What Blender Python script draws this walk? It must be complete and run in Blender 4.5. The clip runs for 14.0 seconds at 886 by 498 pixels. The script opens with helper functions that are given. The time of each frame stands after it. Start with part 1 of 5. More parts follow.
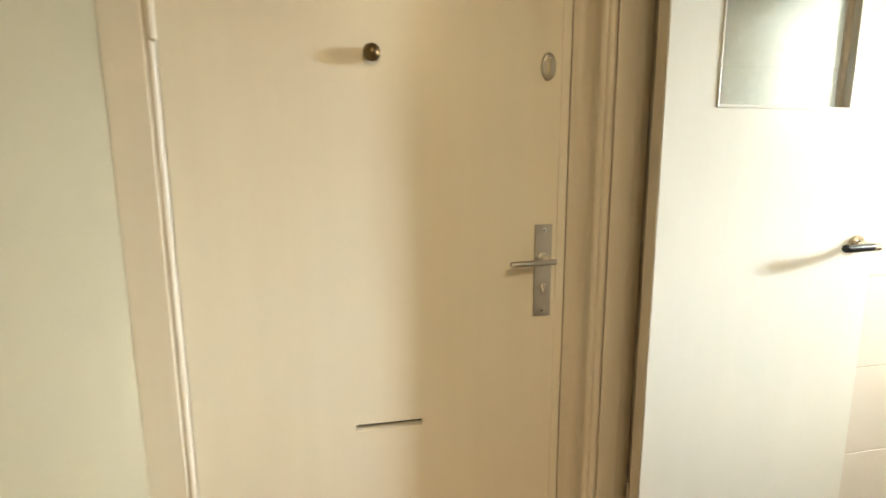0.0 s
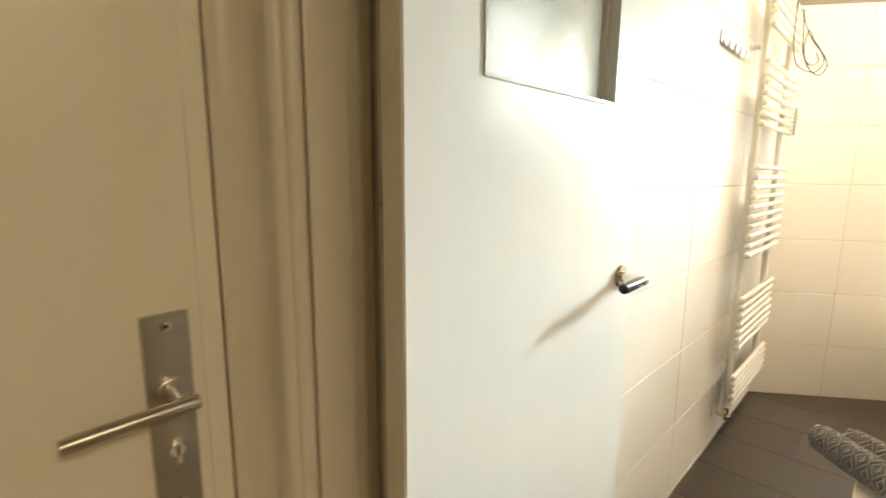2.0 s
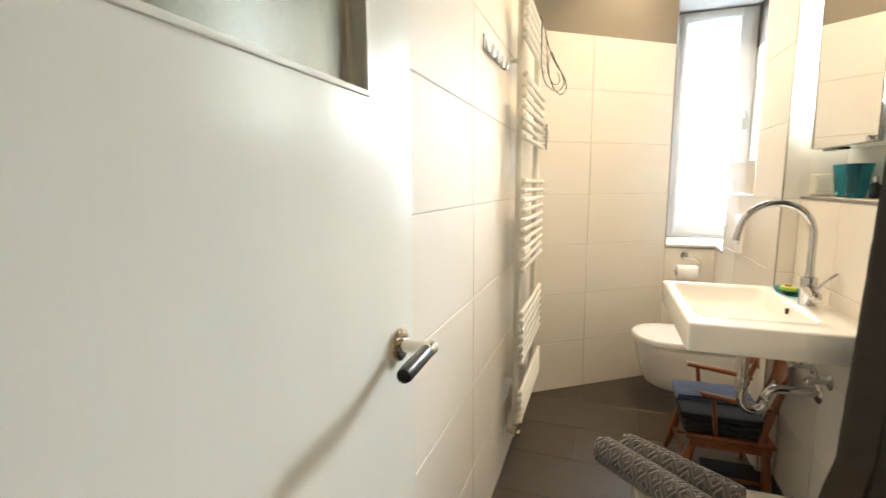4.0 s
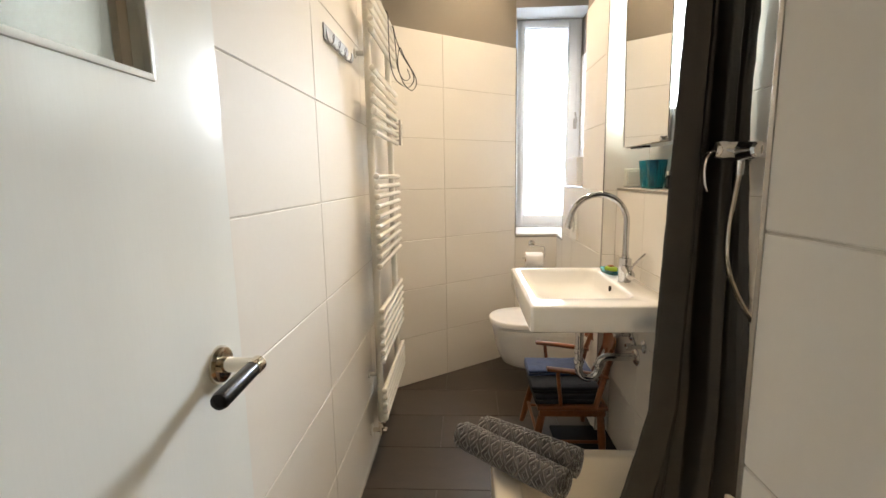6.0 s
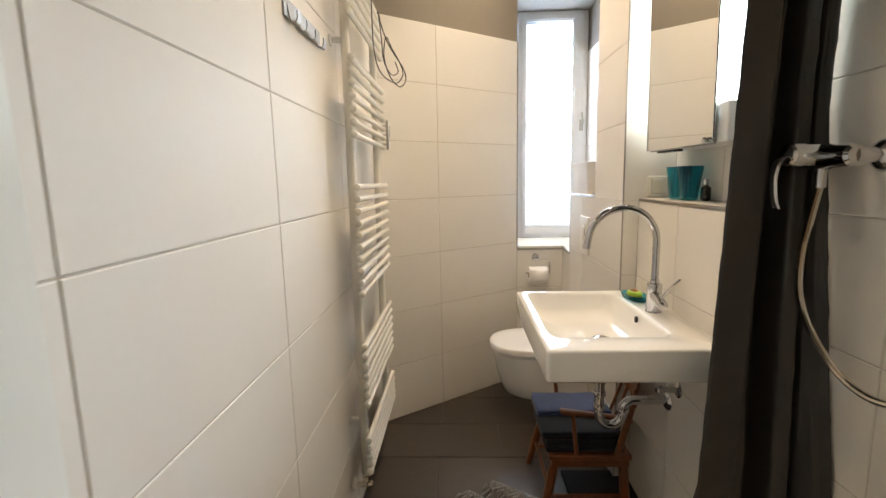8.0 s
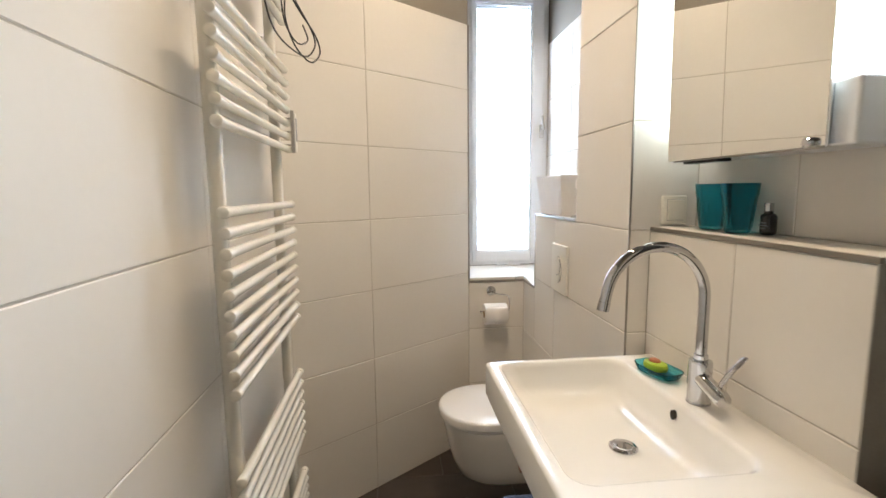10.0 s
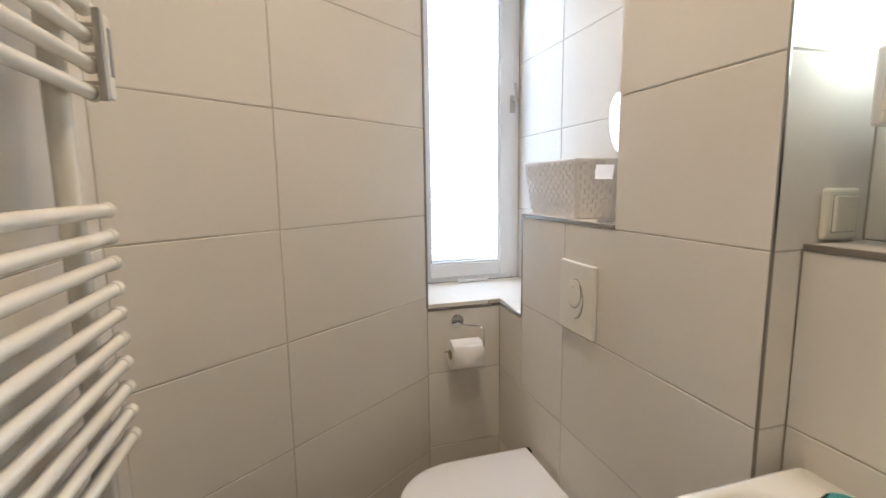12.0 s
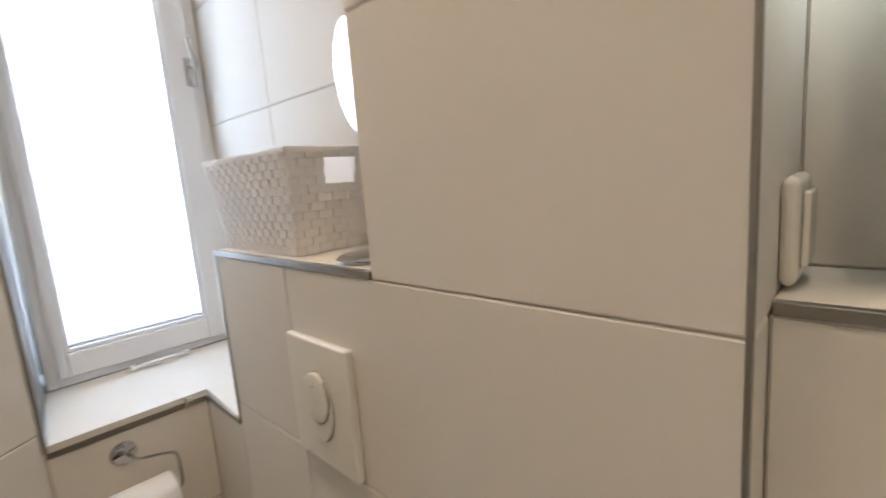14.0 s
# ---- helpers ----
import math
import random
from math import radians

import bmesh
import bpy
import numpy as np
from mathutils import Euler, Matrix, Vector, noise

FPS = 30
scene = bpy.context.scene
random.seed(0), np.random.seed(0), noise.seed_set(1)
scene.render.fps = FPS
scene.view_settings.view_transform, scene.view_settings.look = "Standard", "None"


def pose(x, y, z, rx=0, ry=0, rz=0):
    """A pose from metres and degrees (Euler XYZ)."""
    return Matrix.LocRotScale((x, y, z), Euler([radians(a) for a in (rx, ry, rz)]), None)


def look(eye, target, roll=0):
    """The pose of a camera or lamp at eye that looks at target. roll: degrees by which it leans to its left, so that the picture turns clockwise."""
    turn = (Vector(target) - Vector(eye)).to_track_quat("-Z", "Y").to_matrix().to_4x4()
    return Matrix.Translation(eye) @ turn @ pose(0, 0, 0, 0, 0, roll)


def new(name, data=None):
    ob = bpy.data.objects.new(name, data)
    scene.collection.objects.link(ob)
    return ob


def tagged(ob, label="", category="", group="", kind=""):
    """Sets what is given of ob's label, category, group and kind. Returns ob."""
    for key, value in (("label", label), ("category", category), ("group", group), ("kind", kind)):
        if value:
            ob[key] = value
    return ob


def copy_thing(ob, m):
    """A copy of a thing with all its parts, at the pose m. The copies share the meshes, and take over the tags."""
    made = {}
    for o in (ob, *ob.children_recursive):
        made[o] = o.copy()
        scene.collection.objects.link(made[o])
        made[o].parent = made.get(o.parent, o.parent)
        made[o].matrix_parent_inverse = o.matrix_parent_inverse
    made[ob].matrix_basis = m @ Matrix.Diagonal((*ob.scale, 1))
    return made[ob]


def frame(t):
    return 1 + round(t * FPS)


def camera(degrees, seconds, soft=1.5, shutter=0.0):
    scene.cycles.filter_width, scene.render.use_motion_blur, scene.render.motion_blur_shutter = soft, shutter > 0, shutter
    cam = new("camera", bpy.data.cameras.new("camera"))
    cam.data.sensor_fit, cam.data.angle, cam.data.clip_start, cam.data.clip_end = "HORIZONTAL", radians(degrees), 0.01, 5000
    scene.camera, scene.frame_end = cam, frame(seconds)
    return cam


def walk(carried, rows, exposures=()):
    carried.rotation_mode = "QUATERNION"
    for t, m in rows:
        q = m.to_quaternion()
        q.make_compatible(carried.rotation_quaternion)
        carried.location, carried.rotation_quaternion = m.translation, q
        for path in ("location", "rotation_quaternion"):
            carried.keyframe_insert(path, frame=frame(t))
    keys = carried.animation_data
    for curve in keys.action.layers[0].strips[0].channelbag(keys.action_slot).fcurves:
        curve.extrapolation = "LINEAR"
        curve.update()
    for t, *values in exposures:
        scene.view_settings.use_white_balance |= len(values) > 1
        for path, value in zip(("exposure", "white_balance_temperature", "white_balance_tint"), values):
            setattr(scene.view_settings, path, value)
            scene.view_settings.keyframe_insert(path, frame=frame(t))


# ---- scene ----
cam = camera(87.8, 14.0, shutter=0.4)
PATH = [
    (0, (0.039, 0.025, 1.207), (0.414, 1.966, 0.904), -0.3),
    (0.5, (0.137, 0.21, 1.213), (0.697, 2.109, 0.928), -0.6),
    (1, (0.229, 0.389, 1.235), (1.092, 2.169, 0.937), -1.1),
    (1.5, (0.322, 0.531, 1.238), (1.493, 2.122, 0.925), -0.3),
    (2, (0.421, 0.622, 1.244), (1.815, 2.02, 0.922), 0.3),
    (2.5, (0.55, 0.667, 1.247), (2.052, 1.951, 0.941), 0.3),
    (3, (0.669, 0.707, 1.25), (2.301, 1.826, 0.963), -0.3),
    (3.5, (0.741, 0.747, 1.261), (2.509, 1.636, 0.97), -0.1),
    (4, (0.787, 0.766, 1.266), (2.659, 1.412, 0.987), -0.4),
    (4.2, (0.793, 0.76, 1.27), (2.689, 1.331, 0.988), -0.4),
    (6.3, (0.83, 0.716, 1.268), (2.805, 0.783, 0.96), -1.0),
    (6.5, (0.832, 0.722, 1.264), (2.807, 0.78, 0.956), -1.0),
    (7, (0.864, 0.728, 1.264), (2.84, 0.8, 0.961), -1.4),
    (7.5, (0.97, 0.732, 1.269), (2.945, 0.823, 0.972), -0.8),
    (8, (1.137, 0.727, 1.294), (3.113, 0.804, 1.0), -1.2),
    (8.2, (1.183, 0.723, 1.305), (3.16, 0.782, 1.009), -1.3),
    (10.3, (1.875, 0.747, 1.319), (3.838, 0.484, 1.04), -0.6),
    (10.5, (1.955, 0.717, 1.332), (3.908, 0.417, 1.025), -0.6),
    (11, (2.11, 0.756, 1.315), (4.041, 0.319, 1.031), -0.0),
    (11.5, (2.304, 0.782, 1.31), (4.225, 0.301, 1.028), -0.8),
    (12, (2.452, 0.778, 1.311), (4.35, 0.215, 1.03), -0.8),
    (12.5, (2.597, 0.748, 1.319), (4.442, 0.029, 1.033), -1.3),
    (13, (2.727, 0.656, 1.328), (4.458, -0.31, 1.064), -2.5),
    (13.5, (2.813, 0.536, 1.323), (4.393, -0.663, 1.065), -3.4),
    (14, (2.931, 0.413, 1.315), (4.3, -1.011, 1.002), -4.4),
]
# exposure and white balance follow the clip's own automatic camera
EXPOSURES = [
    (0.0, 1.66, 7600, 5), (2.0, 1.30, 7400, 6), (4.2, 0.66, 7200, 8), (6.3, 0.30, 7000, 11), (8.2, 0.06, 6850, 11),
    (10.3, 0.0, 6500, 11), (12.0, -0.32, 6500, 12), (14.0, -0.52, 6650, 13),
]
walk(cam, [(t, look(eye, target, roll)) for t, eye, target, roll in PATH], EXPOSURES)

# ---- plan, in metres ----
LEFT_Y = 1.15        # tiled long wall
PRE_Y = 0.085        # tiled front of the toilet's boxing
BASIN_Y = 0.022      # tiled front behind the basin
BACK_Y = -0.115      # the original wall behind both
PRE_X0, PRE_X1, PRE_X2, END_X = 2.985, 3.37, 3.85, 4.035
WIN_X, WIN_Y0, WIN_Y1 = 4.28, -0.113, 0.333
CORNER = (4.038, 0.371)
BEND = (3.4624, 1.15)
ENTRY_Y, ENTRY_X = 0.365, 1.39
HALL_X, HALL_Y, DOOR_Y = -0.50, -1.8, 1.233
PART_X0, PART_X1 = 0.70, 0.82
TOP = 2.10           # top of the tiles
CEIL = 2.75

# ---- light ----
world = bpy.data.worlds.new("world")
scene.world = world
world.use_nodes = True
wn = world.node_tree.nodes
sky = wn.new("ShaderNodeTexSky")
sky.sky_type = "NISHITA"
sky.sun_disc = False
sky.sun_elevation, sky.sun_rotation = radians(35), radians(-66)
world.node_tree.links.new(sky.outputs["Color"], wn["Background"].inputs["Color"])
wn["Background"].inputs["Strength"].default_value = 0.15
sun = new("sun", bpy.data.lights.new("sun", "SUN"))
sun.data.energy, sun.data.angle, sun.data.color = 3.0, radians(0.5), (1.0, 0.95, 0.88)
sun.matrix_world = look((-8, 3.5, 7), (2, 0, 1))


def area_light(name, eye, target, sx, sy, watts, colour):
    lamp = new(name, bpy.data.lights.new(name, "AREA"))
    lamp.data.shape, lamp.data.size, lamp.data.size_y = "RECTANGLE", sx, sy
    lamp.data.energy, lamp.data.color = watts, colour
    lamp.matrix_world = look(eye, target)
    return lamp


WINDOW_W, UPPER_W, SPOT_W, HALL_FILL_W, CABINET_E = 22, 17, 5.6, 11.5, 8.0
DAY = (0.61, 0.78, 1.0)
daylight = area_light("window_daylight", (4.42, 0.13, 1.63), (0.3, 0.95, 1.15), 0.36, 1.36, WINDOW_W, DAY)
daylight.data.spread = radians(150)
# second window lamp, added and aimed at the open door for its handle shadow
upper = area_light("window_upper_beam", (4.41, 0.06, 1.93), (0.6, 1.10, 0.85), 0.24, 0.42, UPPER_W, (0.76, 0.87, 1.0))
upper.data.spread = radians(34)
# unseen fill light behind the starting viewpoint, added to brighten the hall
area_light("hall_fill_light", (0.42, -1.35, 2.54), (0.42, -1.35, 0.0), 0.30, 0.30, HALL_FILL_W, (1.0, 0.84, 0.62))
SPOTS = [(2.30, 0.50), (2.75, 0.50), (3.20, 0.50), (3.65, 0.50)]
for sx, sy in SPOTS:
    lamp = new("ceiling_spot_light", bpy.data.lights.new("ceiling_spot_light", "SPOT"))
    lamp.data.energy, lamp.data.color = SPOT_W * 4, (1.0, 0.80, 0.58)
    lamp.data.spot_size, lamp.data.spot_blend, lamp.data.shadow_soft_size = radians(125), 0.9, 0.025
    lamp.matrix_world = look((sx, sy, CEIL - 0.03), (sx, sy + 0.001, 0))


# ---- materials ----
def mat(name, colour, rough=0.5, metal=0.0, vary=0.06, scale=6.0, grain=120.0, bump=0.05, coat=0.0, spec=0.5, stretch=(1, 1, 1), rough_vary=0.08, per_piece=0.0, sheen=0.0):
    m = bpy.data.materials.new(name)
    m.use_nodes = True
    nt = m.node_tree
    n, l = nt.nodes, nt.links
    b = n["Principled BSDF"]
    tc = n.new("ShaderNodeTexCoord")
    mp = n.new("ShaderNodeMapping")
    mp.inputs["Scale"].default_value = stretch
    l.new(tc.outputs["Object"], mp.inputs["Vector"])
    big = n.new("ShaderNodeTexNoise")
    big.inputs["Scale"].default_value, big.inputs["Detail"].default_value = scale, 5
    fine = n.new("ShaderNodeTexNoise")
    fine.inputs["Scale"].default_value, fine.inputs["Detail"].default_value = grain, 4
    l.new(mp.outputs["Vector"], big.inputs["Vector"])
    l.new(mp.outputs["Vector"], fine.inputs["Vector"])
    mix = n.new("ShaderNodeMath")
    mix.operation = "MULTIPLY_ADD"
    mix.inputs[1].default_value = 0.35
    l.new(fine.outputs["Fac"], mix.inputs[0])
    half = n.new("ShaderNodeMath")
    half.operation = "MULTIPLY"
    half.inputs[1].default_value = 0.65
    l.new(big.outputs["Fac"], half.inputs[0])
    l.new(half.outputs[0], mix.inputs[2])
    ramp = n.new("ShaderNodeValToRGB")
    ramp.color_ramp.elements[0].position, ramp.color_ramp.elements[1].position = 0.3, 0.7
    ramp.color_ramp.elements[0].color = (*[c * (1 - vary) for c in colour], 1)
    ramp.color_ramp.elements[1].color = (*[min(1, c * (1 + vary)) for c in colour], 1)
    l.new(mix.outputs[0], ramp.inputs["Fac"])
    out = ramp.outputs["Color"]
    if per_piece:
        info = n.new("ShaderNodeObjectInfo")
        mr = n.new("ShaderNodeMapRange")
        mr.inputs["To Min"].default_value, mr.inputs["To Max"].default_value = 1 - per_piece, 1 + per_piece
        l.new(info.outputs["Random"], mr.inputs["Value"])
        hs = n.new("ShaderNodeHueSaturation")
        l.new(mr.outputs["Result"], hs.inputs["Value"])
        l.new(out, hs.inputs["Color"])
        out = hs.outputs["Color"]
    l.new(out, b.inputs["Base Color"])
    rr = n.new("ShaderNodeMapRange")
    rr.inputs["To Min"].default_value, rr.inputs["To Max"].default_value = max(0, rough - rough_vary), min(1, rough + rough_vary)
    l.new(mix.outputs[0], rr.inputs["Value"])
    l.new(rr.outputs["Result"], b.inputs["Roughness"])
    b.inputs["Metallic"].default_value = metal
    b.inputs["Specular IOR Level"].default_value = spec
    b.inputs["Coat Weight"].default_value = coat
    b.inputs["Coat Roughness"].default_value = 0.06
    b.inputs["Sheen Weight"].default_value = sheen
    if bump:
        bp = n.new("ShaderNodeBump")
        bp.inputs["Strength"].default_value, bp.inputs["Distance"].default_value = bump, 0.004
        l.new(mix.outputs[0], bp.inputs["Height"])
        l.new(bp.outputs["Normal"], b.inputs["Normal"])
    return m


M_TILE = mat("glazed_tile", (0.74, 0.705, 0.65), 0.60, vary=0.02, scale=3, grain=60, bump=0.02, per_piece=0.015, spec=0.08)
M_GROUT = mat("grout", (0.52, 0.475, 0.41), 0.85, vary=0.12, scale=9, grain=300, bump=0.3)
M_TAUPE = mat("taupe_paint", (0.235, 0.205, 0.165), 0.75, vary=0.05, scale=4, grain=160, bump=0.12)
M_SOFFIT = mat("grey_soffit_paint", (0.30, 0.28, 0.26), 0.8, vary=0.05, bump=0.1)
M_CEIL = mat("ceiling_paint", (0.78, 0.77, 0.74), 0.85, vary=0.03, bump=0.1)
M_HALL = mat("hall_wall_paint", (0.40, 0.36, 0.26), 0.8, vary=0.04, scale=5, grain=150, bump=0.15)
M_HALLFLOOR = mat("oak_boards", (0.27, 0.16, 0.085), 0.45, vary=0.25, scale=3, grain=40, stretch=(12, 1, 1), bump=0.1)
M_DOOR = mat("cream_door_paint", (0.80, 0.745, 0.64), 0.34, vary=0.025, scale=2.5, grain=90, stretch=(6, 6, 0.5), bump=0.06)
M_FRAME = mat("cream_frame_paint", (0.68, 0.615, 0.52), 0.32, vary=0.03, scale=3, grain=90, stretch=(6, 6, 0.5), bump=0.07)
M_WDOOR = mat("white_door_gloss", (0.85, 0.86, 0.82), 0.19, vary=0.02, scale=2.5, grain=70, stretch=(5, 5, 0.35), bump=0.09, rough_vary=0.05)
M_FLOOR = mat("slate_floor_tile", (0.050, 0.038, 0.030), 0.42, vary=0.22, scale=7, grain=45, stretch=(1, 2.5, 1), bump=0.12, per_piece=0.10)
M_FGROUT = mat("floor_grout", (0.12, 0.112, 0.105), 0.9, vary=0.12, bump=0.2)
M_CERAMIC = mat("white_ceramic", (0.84, 0.83, 0.80), 0.04, vary=0.01, scale=3, bump=0.0, coat=0.4, rough_vary=0.01)
M_LID = mat("toilet_lid_plastic", (0.84, 0.83, 0.82), 0.07, vary=0.01, bump=0.0, rough_vary=0.01)
M_TUB = mat("cream_enamel", (0.80, 0.74, 0.63), 0.15, vary=0.02, scale=3, bump=0.0, coat=0.3)
M_CHROME = mat("chrome", (0.60, 0.60, 0.61), 0.035, 1.0, vary=0.02, bump=0.0, rough_vary=0.015)
M_STEEL = mat("brushed_steel", (0.47, 0.445, 0.41), 0.34, 1.0, vary=0.06, scale=4, grain=200, stretch=(1, 1, 14), bump=0.04)
M_NICKEL = mat("polished_nickel", (0.76, 0.70, 0.60), 0.10, 1.0, vary=0.03, bump=0.0)
M_HOOKS = mat("satin_hook_steel", (0.42, 0.41, 0.39), 0.5, 1.0, vary=0.05, grain=200, bump=0.03)
M_SWITCH = mat("ivory_switch_plastic", (0.80, 0.77, 0.68), 0.25, vary=0.015, bump=0.0, rough_vary=0.01)
M_BRASS = mat("aged_brass", (0.22, 0.16, 0.085), 0.34, 1.0, vary=0.2, scale=30, bump=0.05)
M_TRIM = mat("matt_alloy_trim", (0.36, 0.335, 0.30), 0.34, 1.0, vary=0.06, grain=200, bump=0.03)
M_BLACK = mat("black_plastic", (0.010, 0.010, 0.011), 0.25, vary=0.1, bump=0.0, spec=0.3)
# near-black painted in place of shade in slots, holes and the rebate
M_HOLE_SHADE = mat("hole_shade_black", (0.03, 0.025, 0.02), 0.9, vary=0.2, bump=0.0)
M_RAD = mat("radiator_enamel", (0.76, 0.735, 0.665), 0.24, vary=0.015, bump=0.0, rough_vary=0.01)
M_PVC = mat("white_pvc", (0.80, 0.81, 0.83), 0.30, vary=0.015, bump=0.0, rough_vary=0.01)
M_PLASTIC = mat("ivory_plastic", (0.79, 0.765, 0.70), 0.28, vary=0.015, bump=0.0, rough_vary=0.01)
M_WOOD = mat("honey_beech", (0.19, 0.056, 0.014), 0.32, vary=0.25, scale=6, grain=60, stretch=(1, 9, 9), bump=0.05, coat=0.2)
M_TOWEL_B = mat("blue_terry", (0.032, 0.054, 0.135), 0.95, vary=0.25, scale=25, grain=260, bump=0.8, sheen=0.3)
M_TOWEL_N = mat("navy_terry", (0.010, 0.012, 0.018), 0.95, vary=0.25, scale=25, grain=260, bump=0.8, sheen=0.08)
M_CURTAIN = mat("grey_brown_polyester", (0.024, 0.0212, 0.019), 0.40, vary=0.12, scale=14, grain=240, stretch=(1, 1, 1), bump=0.35)
M_ROUGH_BLACK = mat("rough_black_pile", (0.008, 0.008, 0.010), 0.95, vary=0.2, scale=25, grain=260, bump=0.5)
M_PAPER = mat("toilet_paper", (0.84, 0.82, 0.80), 0.95, vary=0.03, grain=220, bump=0.3)
M_CARD = mat("cardboard", (0.36, 0.27, 0.17), 0.9)
M_BASKET = mat("white_woven_band", (0.82, 0.79, 0.76), 0.5, vary=0.05, grain=200, bump=0.1)
M_SOAP_G = mat("green_soap", (0.36, 0.52, 0.04), 0.45, vary=0.12, scale=40, bump=0.1)
M_SOAP_B = mat("brown_soap", (0.30, 0.10, 0.03), 0.45, vary=0.15, scale=40, bump=0.1)
M_BOTTLE = mat("dark_bottle", (0.012, 0.012, 0.016), 0.12, vary=0.1, bump=0.0)
# grey of small marks, also painted as shade in button and rocker gaps
M_GREY = mat("small_part_and_gap_shade", (0.22, 0.22, 0.24), 0.4, bump=0.0)
M_PRINT = mat("faint_blue_print", (0.05, 0.07, 0.09), 0.4, bump=0.0)
M_CABLE = mat("black_cable", (0.02, 0.02, 0.02), 0.45, bump=0.0)


def zigzag_towel():
    """Grey terry with a raised diamond weave."""
    m = mat("grey_jacquard_terry", (0.098, 0.090, 0.086), 0.95, vary=0.2, scale=30, grain=330, bump=0.5, sheen=0.35)
    n, l = m.node_tree.nodes, m.node_tree.links
    tc = n.new("ShaderNodeTexCoord")
    sep = n.new("ShaderNodeSeparateXYZ")
    l.new(tc.outputs["UV"], sep.inputs[0])

    def op(kind, a, b=None):
        k = n.new("ShaderNodeMath")
        k.operation = kind
        for i, v in enumerate((a, b)):
            if v is None:
                continue
            if isinstance(v, (int, float)):
                k.inputs[i].default_value = v
            else:
                l.new(v, k.inputs[i])
        return k.outputs[0]

    u, v = sep.outputs["X"], sep.outputs["Y"]
    a = op("PINGPONG", op("MULTIPLY", u, 34.0), 1.0)
    b = op("PINGPONG", op("MULTIPLY", v, 26.0), 1.0)
    rings = op("SINE", op("MULTIPLY", op("ADD", a, b), 9.4))
    ridge = op("SMOOTH_MIN", op("MULTIPLY", rings, 3.0), 1.0)
    bp = n.new("ShaderNodeBump")
    bp.inputs["Strength"].default_value, bp.inputs["Distance"].default_value = 0.8, 0.0026
    l.new(ridge, bp.inputs["Height"])
    old = [k for k in n if k.type == "BUMP" and k != bp][0]
    l.new(old.outputs["Normal"], bp.inputs["Normal"])
    l.new(bp.outputs["Normal"], n["Principled BSDF"].inputs["Normal"])
    # flat weave between the raised loops is a shade deeper
    hs = n.new("ShaderNodeHueSaturation")
    src = n["Principled BSDF"].inputs["Base Color"].links[0].from_socket
    mr = n.new("ShaderNodeMapRange")
    mr.inputs["From Min"].default_value, mr.inputs["To Min"].default_value, mr.inputs["To Max"].default_value = -1.0, 0.90, 1.04
    l.new(ridge, mr.inputs["Value"])
    l.new(mr.outputs["Result"], hs.inputs["Value"])
    l.new(src, hs.inputs["Color"])
    l.new(hs.outputs["Color"], n["Principled BSDF"].inputs["Base Color"])
    return m


M_TOWEL_G = zigzag_towel()


def glass(name, colour, rough, ior=1.5, reeded=False):
    m = bpy.data.materials.new(name)
    m.use_nodes = True
    n, l = m.node_tree.nodes, m.node_tree.links
    b = n["Principled BSDF"]
    b.inputs["Base Color"].default_value = (*colour, 1)
    b.inputs["Roughness"].default_value, b.inputs["IOR"].default_value = rough, ior
    b.inputs["Transmission Weight"].default_value = 1.0
    if reeded:
        tc = n.new("ShaderNodeTexCoord")
        nz = n.new("ShaderNodeTexNoise")
        mp = n.new("ShaderNodeMapping")
        mp.inputs["Scale"].default_value = (1, 1, 0.12)
        nz.inputs["Scale"].default_value, nz.inputs["Detail"].default_value = 210, 3
        bp = n.new("ShaderNodeBump")
        bp.inputs["Strength"].default_value, bp.inputs["Distance"].default_value = 0.24, 0.003
        l.new(tc.outputs["Object"], mp.inputs["Vector"])
        l.new(mp.outputs["Vector"], nz.inputs["Vector"])
        l.new(nz.outputs["Fac"], bp.inputs["Height"])
        l.new(bp.outputs["Normal"], b.inputs["Normal"])
    return m


M_REEDED = glass("reeded_glass", (0.86, 0.90, 0.85), 0.10, reeded=True)
M_REEDED.node_tree.nodes["Principled BSDF"].inputs["Specular IOR Level"].default_value = 0.9
M_TEAL = glass("teal_acrylic", (0.13, 0.56, 0.68), 0.05, 1.30)
for socket, value in (("Coat Weight", 1.0), ("Coat Roughness", 0.22), ("Coat IOR", 1.9)):
    M_REEDED.node_tree.nodes["Principled BSDF"].inputs[socket].default_value = value
n_, l_ = M_REEDED.node_tree.nodes, M_REEDED.node_tree.links
scatter, blend = n_.new("ShaderNodeBsdfTranslucent"), n_.new("ShaderNodeMixShader")
scatter.inputs["Color"].default_value = (0.80, 0.86, 0.80, 1)
blend.inputs[0].default_value = 0.18
l_.new(n_["Principled BSDF"].outputs[0], blend.inputs[1])
l_.new(scatter.outputs[0], blend.inputs[2])
l_.new(blend.outputs[0], n_["Material Output"].inputs["Surface"])
M_PANE = glass("clear_glass", (0.97, 0.98, 0.98), 0.0)
M_MIRROR = mat("mirror_silver", (0.90, 0.91, 0.90), 0.01, 1.0, vary=0.0, bump=0.0, rough_vary=0.0)


